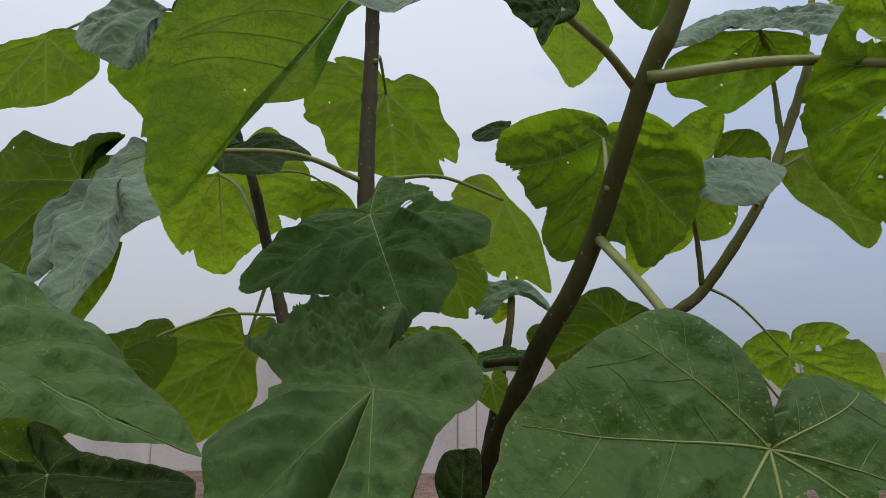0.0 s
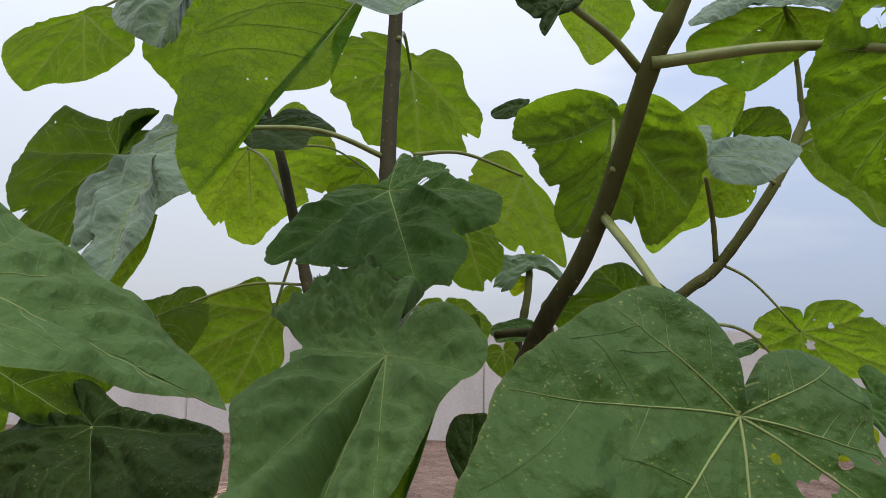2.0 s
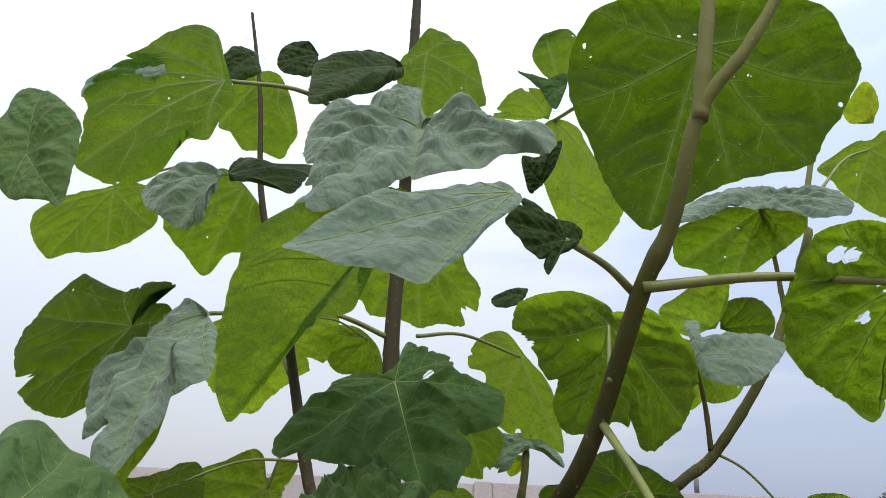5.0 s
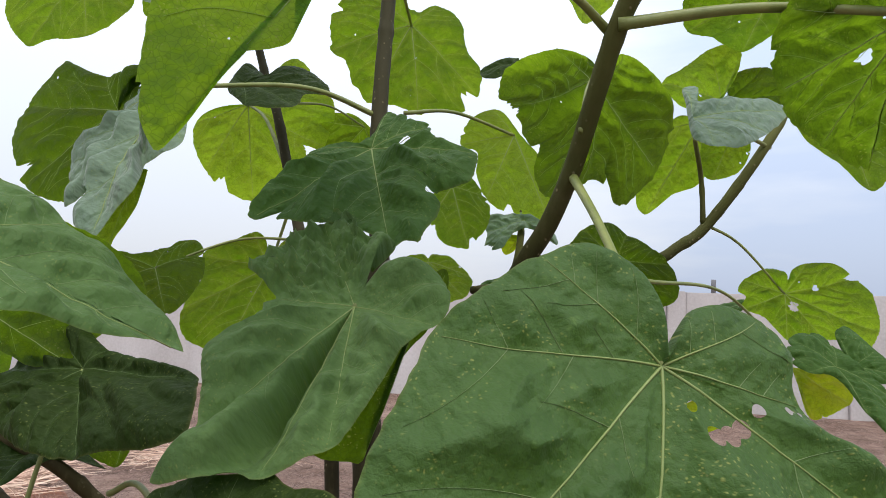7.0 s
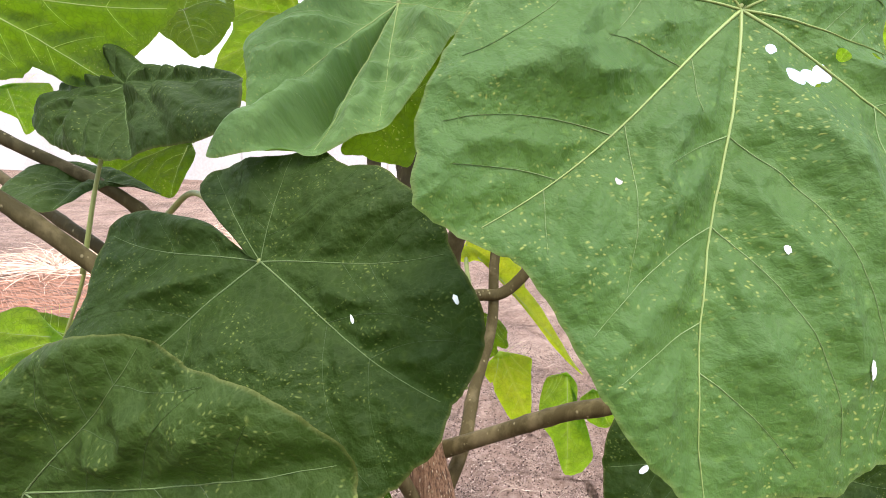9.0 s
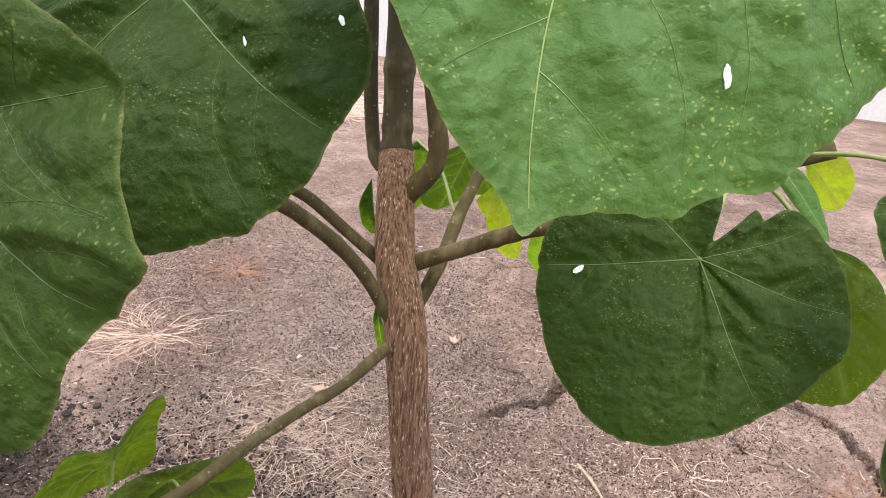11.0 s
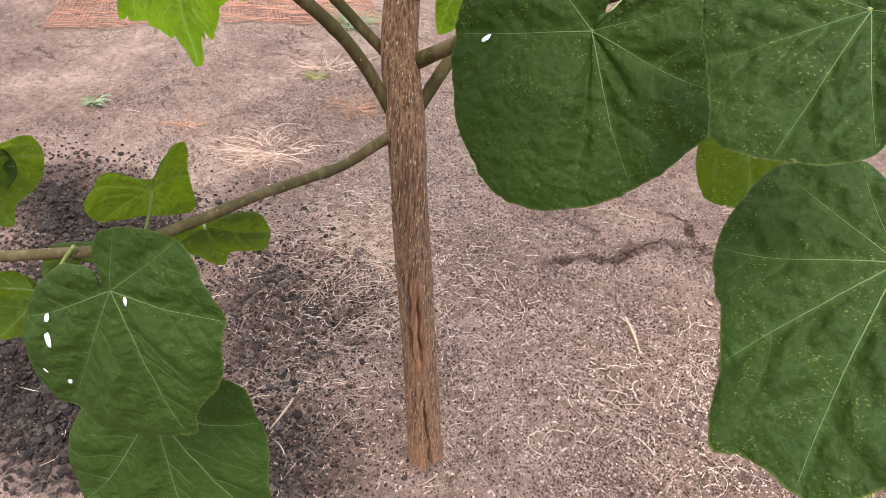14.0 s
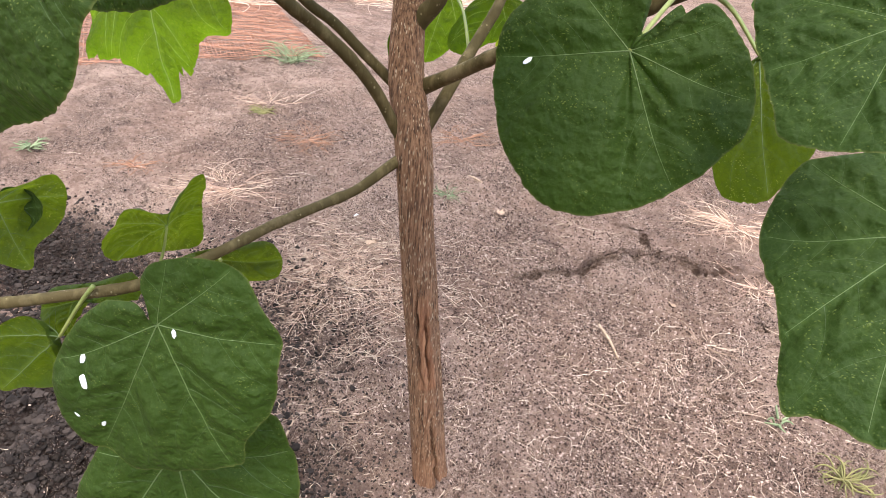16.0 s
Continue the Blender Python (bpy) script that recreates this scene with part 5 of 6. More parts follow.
leaf('olive', (-0.536, 0.801, 1.488), (-0.474, 0.739, 1.411), (0.27, -0.63, 0.73), ((-155, 0.34), (-134, 0.68), (-131, 1.13), (-121, 0.90), (-68, 0.52), (-18, 0.74), (0, 1.00), (20, 0.82), (56, 0.68), (103, 0.71), (127, 0.76), (149, 0.48)), (-131, -68, 0, 103, 149,), stem=(-0.35, 0.94, 1.547), arch=0.08, quilt=1.2, ragged=0.16)
leaf('light', (-0.427, 1.007, 1.500), (-0.463, 0.905, 1.346), (0.11, -0.84, 0.53), ((-149, 0.13), (-147, 0.38), (-134, 0.52), (-104, 0.57), (-86, 0.74), (-60, 0.68), (-40, 0.93), (-22, 1.06), (0, 1.00), (13, 0.82), (23, 0.74), (35, 0.56), (53, 0.22), (151, 0.36), (-178, 0.35), (-166, 0.14)), (-178, -134, -86, -40, 0, 53,), stem=(-0.392, 1.0, 1.608), arch=0.04, ragged=0.24)
leaf('light', (0.494, 1.000, 1.482), (0.490, 0.977, 1.404), (0.00, -0.96, 0.29), ((-179, 0.47), (-146, 0.62), (-106, 0.84), (-89, 0.93), (-80, 0.79), (-65, 0.93), (-39, 0.71), (0, 1.00), (23, 1.03), (38, 1.17), (49, 1.39), (53, 1.81), (69, 1.86), (90, 1.72), (109, 1.45), (124, 1.27), (147, 0.84), (162, 0.57), (167, 0.31)), (-106, -65, 0, 38, 69, 109, 147,), stem=(0.358, 0.966, 1.59), arch=0.06, ragged=0.24, holes=((25, 0.33, 0.099), (104, 0.60, 0.066),))
leaf('olive', (0.204, 0.905, 1.525), (0.152, 0.868, 1.452), (0.16, -0.92, 0.35), ((-138, 0.70), (-103, 0.76), (-57, 0.96), (-54, 1.41), (-44, 1.54), (-30, 1.33), (-9, 1.40), (0, 1.00), (40, 0.87), (80, 1.08), (97, 1.13), (123, 0.91), (153, 0.65), (-168, 0.54)), (-168, -103, -30, 0, 80, 123,), arch=0.06)
leaf('grey', (0.049, 1.099, 1.610), (0.010, 1.060, 1.551), (0.08, -0.85, 0.52), ((-75, 0.50), (-57, 1.08), (-33, 0.98), (-14, 1.29), (0, 1.00), (-4, 0.52), (67, 0.32), (78, 1.05), (93, 0.82), (159, 0.28)), (-75, -33, 0, 67,), stem=(0.044, 1.1, 1.555), arch=0.08, quilt=1.4, ragged=0.40)
leaf('yellow', (0.044, 1.128, 1.581), (0.015, 1.110, 1.542), (0.00, -0.91, 0.41), ((-64, 0.67), (-36, 0.85), (0, 1.00), (21, 0.44)), (-64, 0,), arch=0.05)
leaf('mid', (0.495, 0.805, 1.380), (0.507, 0.736, 1.322), (0.03, -0.64, 0.77), ((163, 0.53), (-173, 0.76), (-145, 0.78), (-102, 0.69), (-77, 0.49), (-25, 0.28), (0, 1.00), (5, 1.30), (36, 0.85), (71, 0.39)), (-145, -77, 0, 36, 163,), arch=0.08, quilt=1.4, ragged=0.56)
leaf('yellow', (0.473, 0.909, 1.367), (0.488, 0.863, 1.295), (-0.06, -0.85, 0.53), ((70, 0.45), (55, 0.97), (40, 1.05), (0, 1.00), (-1, 0.54)), (0, 40, 70,), arch=0.04, ragged=0.24)
leaf('mid', (0.519, 0.810, 1.380), (0.576, 0.791, 1.369), (-0.09, -0.72, 0.68), ((-66, 0.31), (-30, 0.65), (0, 1.00), (58, 0.78), (100, 1.21), (116, 1.01)), (-66, 0, 58, 116,), arch=0.08, ragged=0.40)
leaf('light', (-0.078, 0.750, 1.508), (-0.058, 0.680, 1.444), (0.10, -0.66, 0.75), ((0, 1.00), (9, 0.96), (29, 0.95), (46, 0.83), (56, 0.72), (91, 0.39), (150, 0.20), (173, 0.05), (-153, 0.21), (-98, 0.37), (-59, 0.64), (-48, 0.75), (-28, 0.89), (-9, 0.94)), (-153, -59, -28, 0, 29, 56, 150,), arch=0.08)
leaf('mid', (0.045, 1.000, 1.486), (-0.011, 0.950, 1.456), (-0.05, -0.47, 0.88), ((0, 1.00), (12, 0.88), (43, 0.81), (71, 0.77), (83, 0.73), (114, 0.52), (152, 0.26), (172, 0.05), (-152, 0.20), (-92, 0.36), (-55, 0.68), (-45, 0.79), (-27, 0.92), (-8, 0.95)), (-152, -55, -27, 0, 43, 83, 152,), arch=0.08)
leaf('light', (0.007, 0.700, 1.447), (0.016, 0.660, 1.409), (-0.17, -0.70, 0.69), ((0, 1.00), (6, 0.84), (28, 0.57), (69, 0.38), (95, 0.36), (141, 0.37), (166, 0.26), (176, 0.05), (-163, 0.26), (-135, 0.42), (-95, 0.45), (-74, 0.47), (-34, 0.60), (-8, 0.84)), (-163, -95, -34, 0, 28, 95, 166,), arch=0.05)
leaf('light', (0.465, 0.952, 1.401), (0.414, 0.905, 1.338), (0.28, -0.86, 0.43), ((33, 0.37), (16, 0.83), (0, 1.00), (-17, 0.70), (-52, 0.34)), (-52, 0,), stem=(0.213, 0.62, 1.485), sag=-0.03, arch=0.05, ragged=0.24)
leaf('mid', (0.439, 1.050, 1.461), (0.362, 1.000, 1.431), (-0.14, -0.34, 0.93), ((0, 1.00), (4, 0.96), (11, 0.90), (20, 0.69), (27, 0.53), (76, 0.16), (166, 0.17), (177, 0.05), (-170, 0.22), (-137, 0.21), (-52, 0.28), (-33, 0.41), (-14, 0.68), (-4, 0.89)), (-170, -52, 0, 27, 166,), arch=0.08)
leaf('light', (-0.060, 0.850, 1.635), (-0.024, 0.800, 1.532), (0.18, -0.86, 0.48), ((0, 1.00), (7, 0.91), (24, 0.78), (45, 0.59), (59, 0.48), (111, 0.29), (161, 0.21), (175, 0.05), (-157, 0.18), (-81, 0.26), (-40, 0.62), (-32, 0.76), (-19, 0.94), (-6, 0.97)), (-157, -40, 0, 59, 161,), arch=0.05, ragged=0.24)
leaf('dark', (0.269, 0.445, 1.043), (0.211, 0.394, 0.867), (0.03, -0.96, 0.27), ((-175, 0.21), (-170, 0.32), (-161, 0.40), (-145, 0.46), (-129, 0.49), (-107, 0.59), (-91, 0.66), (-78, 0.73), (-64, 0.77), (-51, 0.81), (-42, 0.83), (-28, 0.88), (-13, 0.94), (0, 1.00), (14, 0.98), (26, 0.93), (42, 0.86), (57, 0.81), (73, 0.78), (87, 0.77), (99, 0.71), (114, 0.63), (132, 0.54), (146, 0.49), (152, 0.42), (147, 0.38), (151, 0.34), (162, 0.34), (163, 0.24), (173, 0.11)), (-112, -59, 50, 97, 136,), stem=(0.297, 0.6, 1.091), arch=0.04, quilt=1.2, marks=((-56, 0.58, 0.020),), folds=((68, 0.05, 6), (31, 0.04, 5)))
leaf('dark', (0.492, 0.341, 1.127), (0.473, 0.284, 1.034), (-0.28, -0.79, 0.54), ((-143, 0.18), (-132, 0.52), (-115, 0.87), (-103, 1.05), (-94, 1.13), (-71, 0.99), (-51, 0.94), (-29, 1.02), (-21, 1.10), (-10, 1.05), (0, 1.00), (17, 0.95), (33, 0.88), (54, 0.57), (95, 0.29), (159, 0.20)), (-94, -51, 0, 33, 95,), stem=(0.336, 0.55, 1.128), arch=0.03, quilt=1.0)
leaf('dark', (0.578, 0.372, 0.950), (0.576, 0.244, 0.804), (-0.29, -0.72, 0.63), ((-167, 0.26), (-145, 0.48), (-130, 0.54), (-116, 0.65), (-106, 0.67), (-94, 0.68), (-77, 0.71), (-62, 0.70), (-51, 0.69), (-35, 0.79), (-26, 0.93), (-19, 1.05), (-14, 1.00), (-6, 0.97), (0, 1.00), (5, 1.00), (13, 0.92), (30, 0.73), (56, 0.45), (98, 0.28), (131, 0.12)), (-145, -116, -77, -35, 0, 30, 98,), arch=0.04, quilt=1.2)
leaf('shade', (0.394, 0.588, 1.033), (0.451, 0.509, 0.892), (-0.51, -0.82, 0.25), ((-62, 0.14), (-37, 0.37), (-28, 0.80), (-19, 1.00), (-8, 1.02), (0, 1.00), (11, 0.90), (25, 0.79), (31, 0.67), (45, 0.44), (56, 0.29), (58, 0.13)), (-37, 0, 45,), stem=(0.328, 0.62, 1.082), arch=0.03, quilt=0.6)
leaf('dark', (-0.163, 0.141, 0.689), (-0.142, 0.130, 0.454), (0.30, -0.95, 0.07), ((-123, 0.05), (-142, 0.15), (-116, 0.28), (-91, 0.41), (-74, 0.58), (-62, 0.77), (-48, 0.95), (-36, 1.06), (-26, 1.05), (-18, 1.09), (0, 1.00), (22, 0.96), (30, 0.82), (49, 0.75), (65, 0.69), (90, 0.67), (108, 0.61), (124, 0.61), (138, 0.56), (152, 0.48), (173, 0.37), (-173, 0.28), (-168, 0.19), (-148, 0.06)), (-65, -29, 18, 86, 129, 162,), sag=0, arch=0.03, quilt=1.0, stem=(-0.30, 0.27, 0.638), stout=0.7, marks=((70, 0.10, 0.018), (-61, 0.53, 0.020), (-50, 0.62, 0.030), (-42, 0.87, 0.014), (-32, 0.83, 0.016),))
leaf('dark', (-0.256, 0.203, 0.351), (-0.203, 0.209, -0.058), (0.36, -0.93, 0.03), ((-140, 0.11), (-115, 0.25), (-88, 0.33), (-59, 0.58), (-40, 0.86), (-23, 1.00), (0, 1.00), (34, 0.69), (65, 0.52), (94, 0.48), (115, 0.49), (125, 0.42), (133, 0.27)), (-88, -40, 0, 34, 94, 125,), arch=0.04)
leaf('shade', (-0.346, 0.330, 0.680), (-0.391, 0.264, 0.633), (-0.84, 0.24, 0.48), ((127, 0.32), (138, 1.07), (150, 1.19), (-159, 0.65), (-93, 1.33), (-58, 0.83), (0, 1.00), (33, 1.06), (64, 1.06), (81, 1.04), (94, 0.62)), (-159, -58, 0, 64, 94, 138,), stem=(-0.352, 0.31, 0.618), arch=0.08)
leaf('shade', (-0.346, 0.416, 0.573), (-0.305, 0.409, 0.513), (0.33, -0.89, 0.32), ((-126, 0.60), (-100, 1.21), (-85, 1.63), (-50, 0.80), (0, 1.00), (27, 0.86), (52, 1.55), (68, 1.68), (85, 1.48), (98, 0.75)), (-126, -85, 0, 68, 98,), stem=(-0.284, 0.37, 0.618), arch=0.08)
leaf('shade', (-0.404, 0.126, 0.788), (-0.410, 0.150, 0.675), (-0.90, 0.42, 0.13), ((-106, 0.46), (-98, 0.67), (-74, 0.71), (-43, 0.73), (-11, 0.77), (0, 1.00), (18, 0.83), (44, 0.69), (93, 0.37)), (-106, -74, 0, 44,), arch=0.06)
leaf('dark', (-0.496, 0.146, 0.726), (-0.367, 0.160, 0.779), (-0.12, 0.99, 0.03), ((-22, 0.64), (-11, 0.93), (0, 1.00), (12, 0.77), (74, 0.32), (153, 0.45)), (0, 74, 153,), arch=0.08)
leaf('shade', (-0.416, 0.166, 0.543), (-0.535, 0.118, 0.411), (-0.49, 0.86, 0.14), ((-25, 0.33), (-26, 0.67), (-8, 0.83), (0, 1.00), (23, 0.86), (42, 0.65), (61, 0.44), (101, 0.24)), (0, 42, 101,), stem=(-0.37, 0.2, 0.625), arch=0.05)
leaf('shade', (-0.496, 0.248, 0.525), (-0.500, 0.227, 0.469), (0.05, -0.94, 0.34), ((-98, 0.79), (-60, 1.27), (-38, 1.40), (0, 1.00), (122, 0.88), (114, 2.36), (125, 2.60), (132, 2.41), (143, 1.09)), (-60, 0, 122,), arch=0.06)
leaf('olive', (-0.813, 0.763, 0.952), (-0.753, 0.742, 0.671), (0.20, -0.97, 0.11), ((-144, 0.15), (-90, 0.52), (-59, 0.69), (-48, 0.94), (-26, 0.76), (-6, 0.85), (0, 1.00), (17, 0.81), (37, 0.66), (51, 0.80), (69, 0.67), (79, 0.35)), (-144, -59, 0, 69,), arch=0.06, quilt=1.4, ragged=0.24)
leaf('olive', (-0.198, 0.959, 0.976), (-0.213, 0.902, 0.840), (0.30, -0.89, 0.34), ((-38, 0.39), (-14, 0.70), (0, 1.00), (15, 0.85), (33, 0.60), (66, 0.21)), (-38, 0, 33,), stem=(-0.075, 0.8, 0.913), arch=0.05)
leaf('olive', (-0.100, 0.987, 0.975), (-0.133, 0.912, 0.867), (0.18, -0.83, 0.53), ((108, 0.21), (93, 0.51), (72, 0.73), (47, 0.71), (24, 0.71), (0, 1.00), (-13, 1.06), (-24, 0.86), (-44, 0.44), (-68, 0.14)), (-68, 0, 47, 93,), arch=0.08, ragged=0.40)
leaf('olive', (-0.223, 0.813, 0.939), (-0.206, 0.783, 0.851), (0.15, -0.93, 0.35), ((4, 0.91), (0, 1.00), (-12, 0.85), (-26, 0.50)), (0,), arch=0.05)
leaf('olive', (-0.216, 0.841, 0.694), (-0.191, 0.831, 0.579), (0.23, -0.96, 0.13), ((8, 0.44), (0, 1.00), (-5, 0.80), (-16, 0.32)), (0,), arch=0.04)
leaf('mid', (0.364, 0.758, 1.079), (0.440, 0.704, 1.001), (0.26, -0.66, 0.71), ((48, 0.22), (19, 0.55), (0, 1.00), (-7, 0.73), (-20, 0.37), (-47, 0.17)), (0, 48,), stem=(0.315, 0.6, 1.099), arch=0.08)
leaf('yellow', (0.403, 0.810, 1.086), (0.460, 0.770, 1.029), (0.07, -0.78, 0.62), ((62, 0.46), (28, 0.81), (0, 1.00), (-15, 0.95), (-27, 0.54)), (-27, 0, 62,), arch=0.05)
leaf('yellow', (-0.099, 0.921, 1.118), (0.113, 0.845, 0.932), (0.33, -0.68, 0.66), ((106, 0.20), (68, 0.26), (12, 0.53), (1, 0.92), (0, 1.00), (-1, 0.78), (3, 0.46), (14, 0.20), (-63, 0.11)), (-63, 0, 106,), stem=(-0.072, 0.85, 1.035), arch=0.06, ragged=0.32)
leaf('yellow', (-0.030, 0.905, 0.935), (0.031, 0.863, 0.827), (0.31, -0.81, 0.49), ((58, 0.43), (35, 0.51), (0, 1.00), (-14, 0.89), (-34, 0.50), (-69, 0.29)), (-34, 0, 58,), arch=0.08, ragged=0.32)
leaf('light', (0.089, 0.908, 0.907), (0.100, 0.840, 0.749), (0.32, -0.86, 0.39), ((42, 0.15), (11, 0.46), (18, 0.85), (0, 1.00), (-12, 0.69), (-33, 0.54), (-74, 0.21)), (-74, 0,), arch=0.06)
leaf('light', (0.129, 0.807, 0.926), (0.159, 0.785, 0.876), (-0.13, -0.94, 0.32), ((43, 0.53), (0, 1.00), (-35, 0.80), (-78, 0.36)), (-78, 0, 43,), arch=0.05)
leaf('dark', (-0.519, 0.532, 1.255), (-0.420, 0.538, 1.242), (0.14, -0.22, 0.96), ((174, 0.69), (-127, 0.95), (-98, 1.08), (-77, 0.92), (-32, 0.32), (5, 0.52), (0, 1.00), (71, 0.37)), (-127, -77, 0,), arch=0.08)
leaf('light', (-0.506, 0.456, 1.077), (-0.610, 0.408, 1.041), (0.19, -0.82, 0.53), ((28, 0.17), (10, 0.43), (14, 0.72), (0, 1.00), (-27, 0.84), (-46, 0.66), (-62, 0.42)), (-62, -27, 0,), stem=(-0.462, 0.45, 1.185), arch=0.05)
leaf('olive', (-0.443, 0.650, 1.303), (-0.445, 0.594, 1.228), (-0.01, -0.80, 0.59), ((31, 0.24), (8, 0.78), (0, 1.00), (-28, 0.99), (-58, 1.27), (-76, 1.68), (-80, 1.52), (-85, 0.74)), (-58, 0, 31,), arch=0.05)
leaf('light', (-0.700, 0.619, 1.369), (-0.647, 0.590, 1.304), (0.05, -0.90, 0.44), ((58, 0.69), (31, 1.00), (0, 1.00), (-3, 0.68), (-87, 0.42)), (-87, 0, 58,), arch=0.05)
leaf('dark', (-0.376, 0.850, 2.327), (-0.462, 0.854, 2.313), (-0.09, -0.94, 0.33), ((-63, 0.64), (-38, 1.05), (0, 1.00), (35, 0.92), (74, 0.83), (95, 0.45)), (-38, 0, 74,), arch=0.05)
leaf('dark', (-0.481, 0.800, 2.296), (-0.530, 0.783, 2.233), (-0.09, -0.94, 0.33), ((59, 0.79), (26, 1.15), (0, 1.00), (-52, 0.86), (-86, 0.78)), (-86, 0, 59,), arch=0.05)
leaf('mid', (0.126, 1.000, 2.342), (0.023, 1.032, 2.404), (-0.09, -0.94, 0.33), ((108, 0.63), (82, 0.50), (41, 0.44), (0, 1.00), (6, 0.49), (-65, 0.28)), (0, 82,), arch=0.05)
leaf('light', (0.085, 1.100, 2.555), (0.111, 1.034, 2.373), (-0.09, -0.94, 0.33), ((-25, 0.40), (-12, 0.74), (0, 1.00), (14, 0.84), (63, 0.40)), (0,), arch=0.05)
leaf('olive', (0.404, 1.020, 1.819), (0.429, 1.011, 1.801), (-0.09, -0.94, 0.33), ((129, 1.11), (106, 2.09), (85, 2.96), (66, 3.23), (43, 3.04), (21, 2.47), (0, 1.00)), (0, 43, 85,), arch=0.05)
leaf('light', (0.439, 1.100, 1.789), (0.392, 1.069, 1.686), (-0.09, -0.94, 0.33), ((66, 0.30), (26, 0.75), (0, 1.00), (-15, 0.90), (-45, 0.52), (-88, 0.27)), (-45, 0,), arch=0.05)
leaf('dark', (0.055, 0.600, 1.920), (0.034, 0.604, 1.925), (-0.09, -0.94, 0.33), ((-109, 1.33), (-94, 4.21), (-72, 2.53), (-50, 2.93), (0, 1.00), (70, 0.96)), (-94, -50, 0, 70,), arch=0.05)
leaf('yellow', (0.270, 0.450, 1.371), (0.208, 0.446, 1.341), (-0.09, -0.94, 0.33), ((23, 0.16), (13, 0.57), (0, 1.00), (-20, 0.86), (-41, 0.39)), (-41, 0,), arch=0.05)
leaf('dark', (-0.025, 0.550, 1.311), (-0.023, 0.574, 1.381), (-0.09, -0.94, 0.33), ((-167, 0.21), (-50, 0.34), (-14, 1.00), (0, 1.00), (17, 0.96), (37, 0.62)), (-50, 0, 37,), arch=0.05)
# ---- end of the tree

# ---- loose things on the ground
rng = random.Random(11)


def blade_strip(verts, faces, p, heading, length, width, rise, curl, up=None, droop=1.6):
    """A thin bent stalk: three-sided, tapered."""
    n0, count = len(verts), 6
    x, y, z = p
    a = heading
    for k in range(count):
        f = k / (count - 1)
        w = width * (1 - 0.7 * f)
        sx, sy = -math.sin(a) * w, math.cos(a) * w
        verts.extend([(x + sx, y + sy, z), (x - sx, y - sy, z), (x, y, z + w * 1.6)])
        step = length / (count - 1)
        x, y, z = x + math.cos(a) * step, y + math.sin(a) * step, z + rise * step * (1 - droop * f)
        a += curl
    for k in range(count - 1):
        for j in range(3):
            q, r = n0 + 3 * k + j, n0 + 3 * k + (j + 1) % 3
            faces.append((q, r, r + 3, q + 3))


def straw_field(name, label, count, spots, material, length, width):
    verts, faces = [], []
    for _ in range(count):
        cx, cy, rx, ry = rng.choice(spots)
        x, y = rng.gauss(cx, rx), rng.gauss(cy, ry)
        if not (-2.6 < x < 1.6 and -0.2 < y < 4.5) or math.hypot(x, y - 0.65) < 0.05:
            continue
        blade_strip(verts, faces, (x, y, height_at(x, y) + 0.002), rng.uniform(0, 6.28), rng.uniform(*length), width * rng.uniform(0.5, 1.2), rng.uniform(-0.03, 0.16), rng.uniform(-0.18, 0.18))
    return tagged(new(name, mesh_of(name, verts, faces, material)), label, "straw", kind="stuff")


straw_field("straw", "scattered bits of dry straw on the soil", 3000, [(0.1, 1.1, 0.7, 0.5), (-0.6, 1.15, 0.18, 0.16), (-0.4, 0.85, 0.25, 0.25), (0.55, 1.1, 0.3, 0.3), (-0.9, 1.8, 0.8, 0.6), (-0.5, 1.2, 0.25, 0.2)], STRAW, (0.015, 0.07), 0.0011)
straw_field("chaff", "pale dry chaff trodden into the soil", 4600, [(0.0, 1.0, 0.6, 0.5), (-0.6, 1.15, 0.2, 0.18), (-0.3, 0.75, 0.3, 0.25), (0.5, 0.9, 0.4, 0.35), (-1.2, 2.2, 1.0, 0.8)], STRAW, (0.006, 0.025), 0.0013)
straw_field("hay", "pale loose hay lying near the trunk", 900, [(-0.62, 1.17, 0.12, 0.10), (-0.5, 1.05, 0.14, 0.1)], BRIGHT_STRAW, (0.03, 0.1), 0.0011)


def threads(count, spots):
    """Long thin dry roots and stalks, curled, lying loose."""
    verts, faces = [], []
    for _ in range(count):
        cx, cy, rx, ry = rng.choice(spots)
        x, y, a = rng.gauss(cx, rx), rng.gauss(cy, ry), rng.uniform(0, 6.28)
        if math.hypot(x, y - 0.65) < 0.08:
            continue
        r, curl, line = rng.uniform(0.0004, 0.0009), rng.uniform(-0.35, 0.35), []
        for k in range(rng.randint(5, 14)):
            line.append((x, y, height_at(x, y) + 0.002 + 0.004 * rng.random(), r))
            a += curl + rng.uniform(-0.45, 0.45)
            x, y = x + math.cos(a) * 0.011, y + math.sin(a) * 0.011
        v, f = tube(np.array(line), 3, capped=False)
        n0 = len(verts)
        verts.extend(v)
        faces.extend(tuple(n0 + i for i in q) for q in f)
    return tagged(new("dry_roots", mesh_of("dry_roots", verts, faces, STRAW)), "curled thin dry roots lying on the soil", "straw", kind="stuff")


threads(280, [(0.45, 1.15, 0.28, 0.2), (0.15, 1.0, 0.35, 0.3), (-0.25, 1.0, 0.25, 0.25), (0.1, 0.8, 0.4, 0.2), (-0.7, 1.5, 0.7, 0.4), (0.6, 1.0, 0.2, 0.2)])


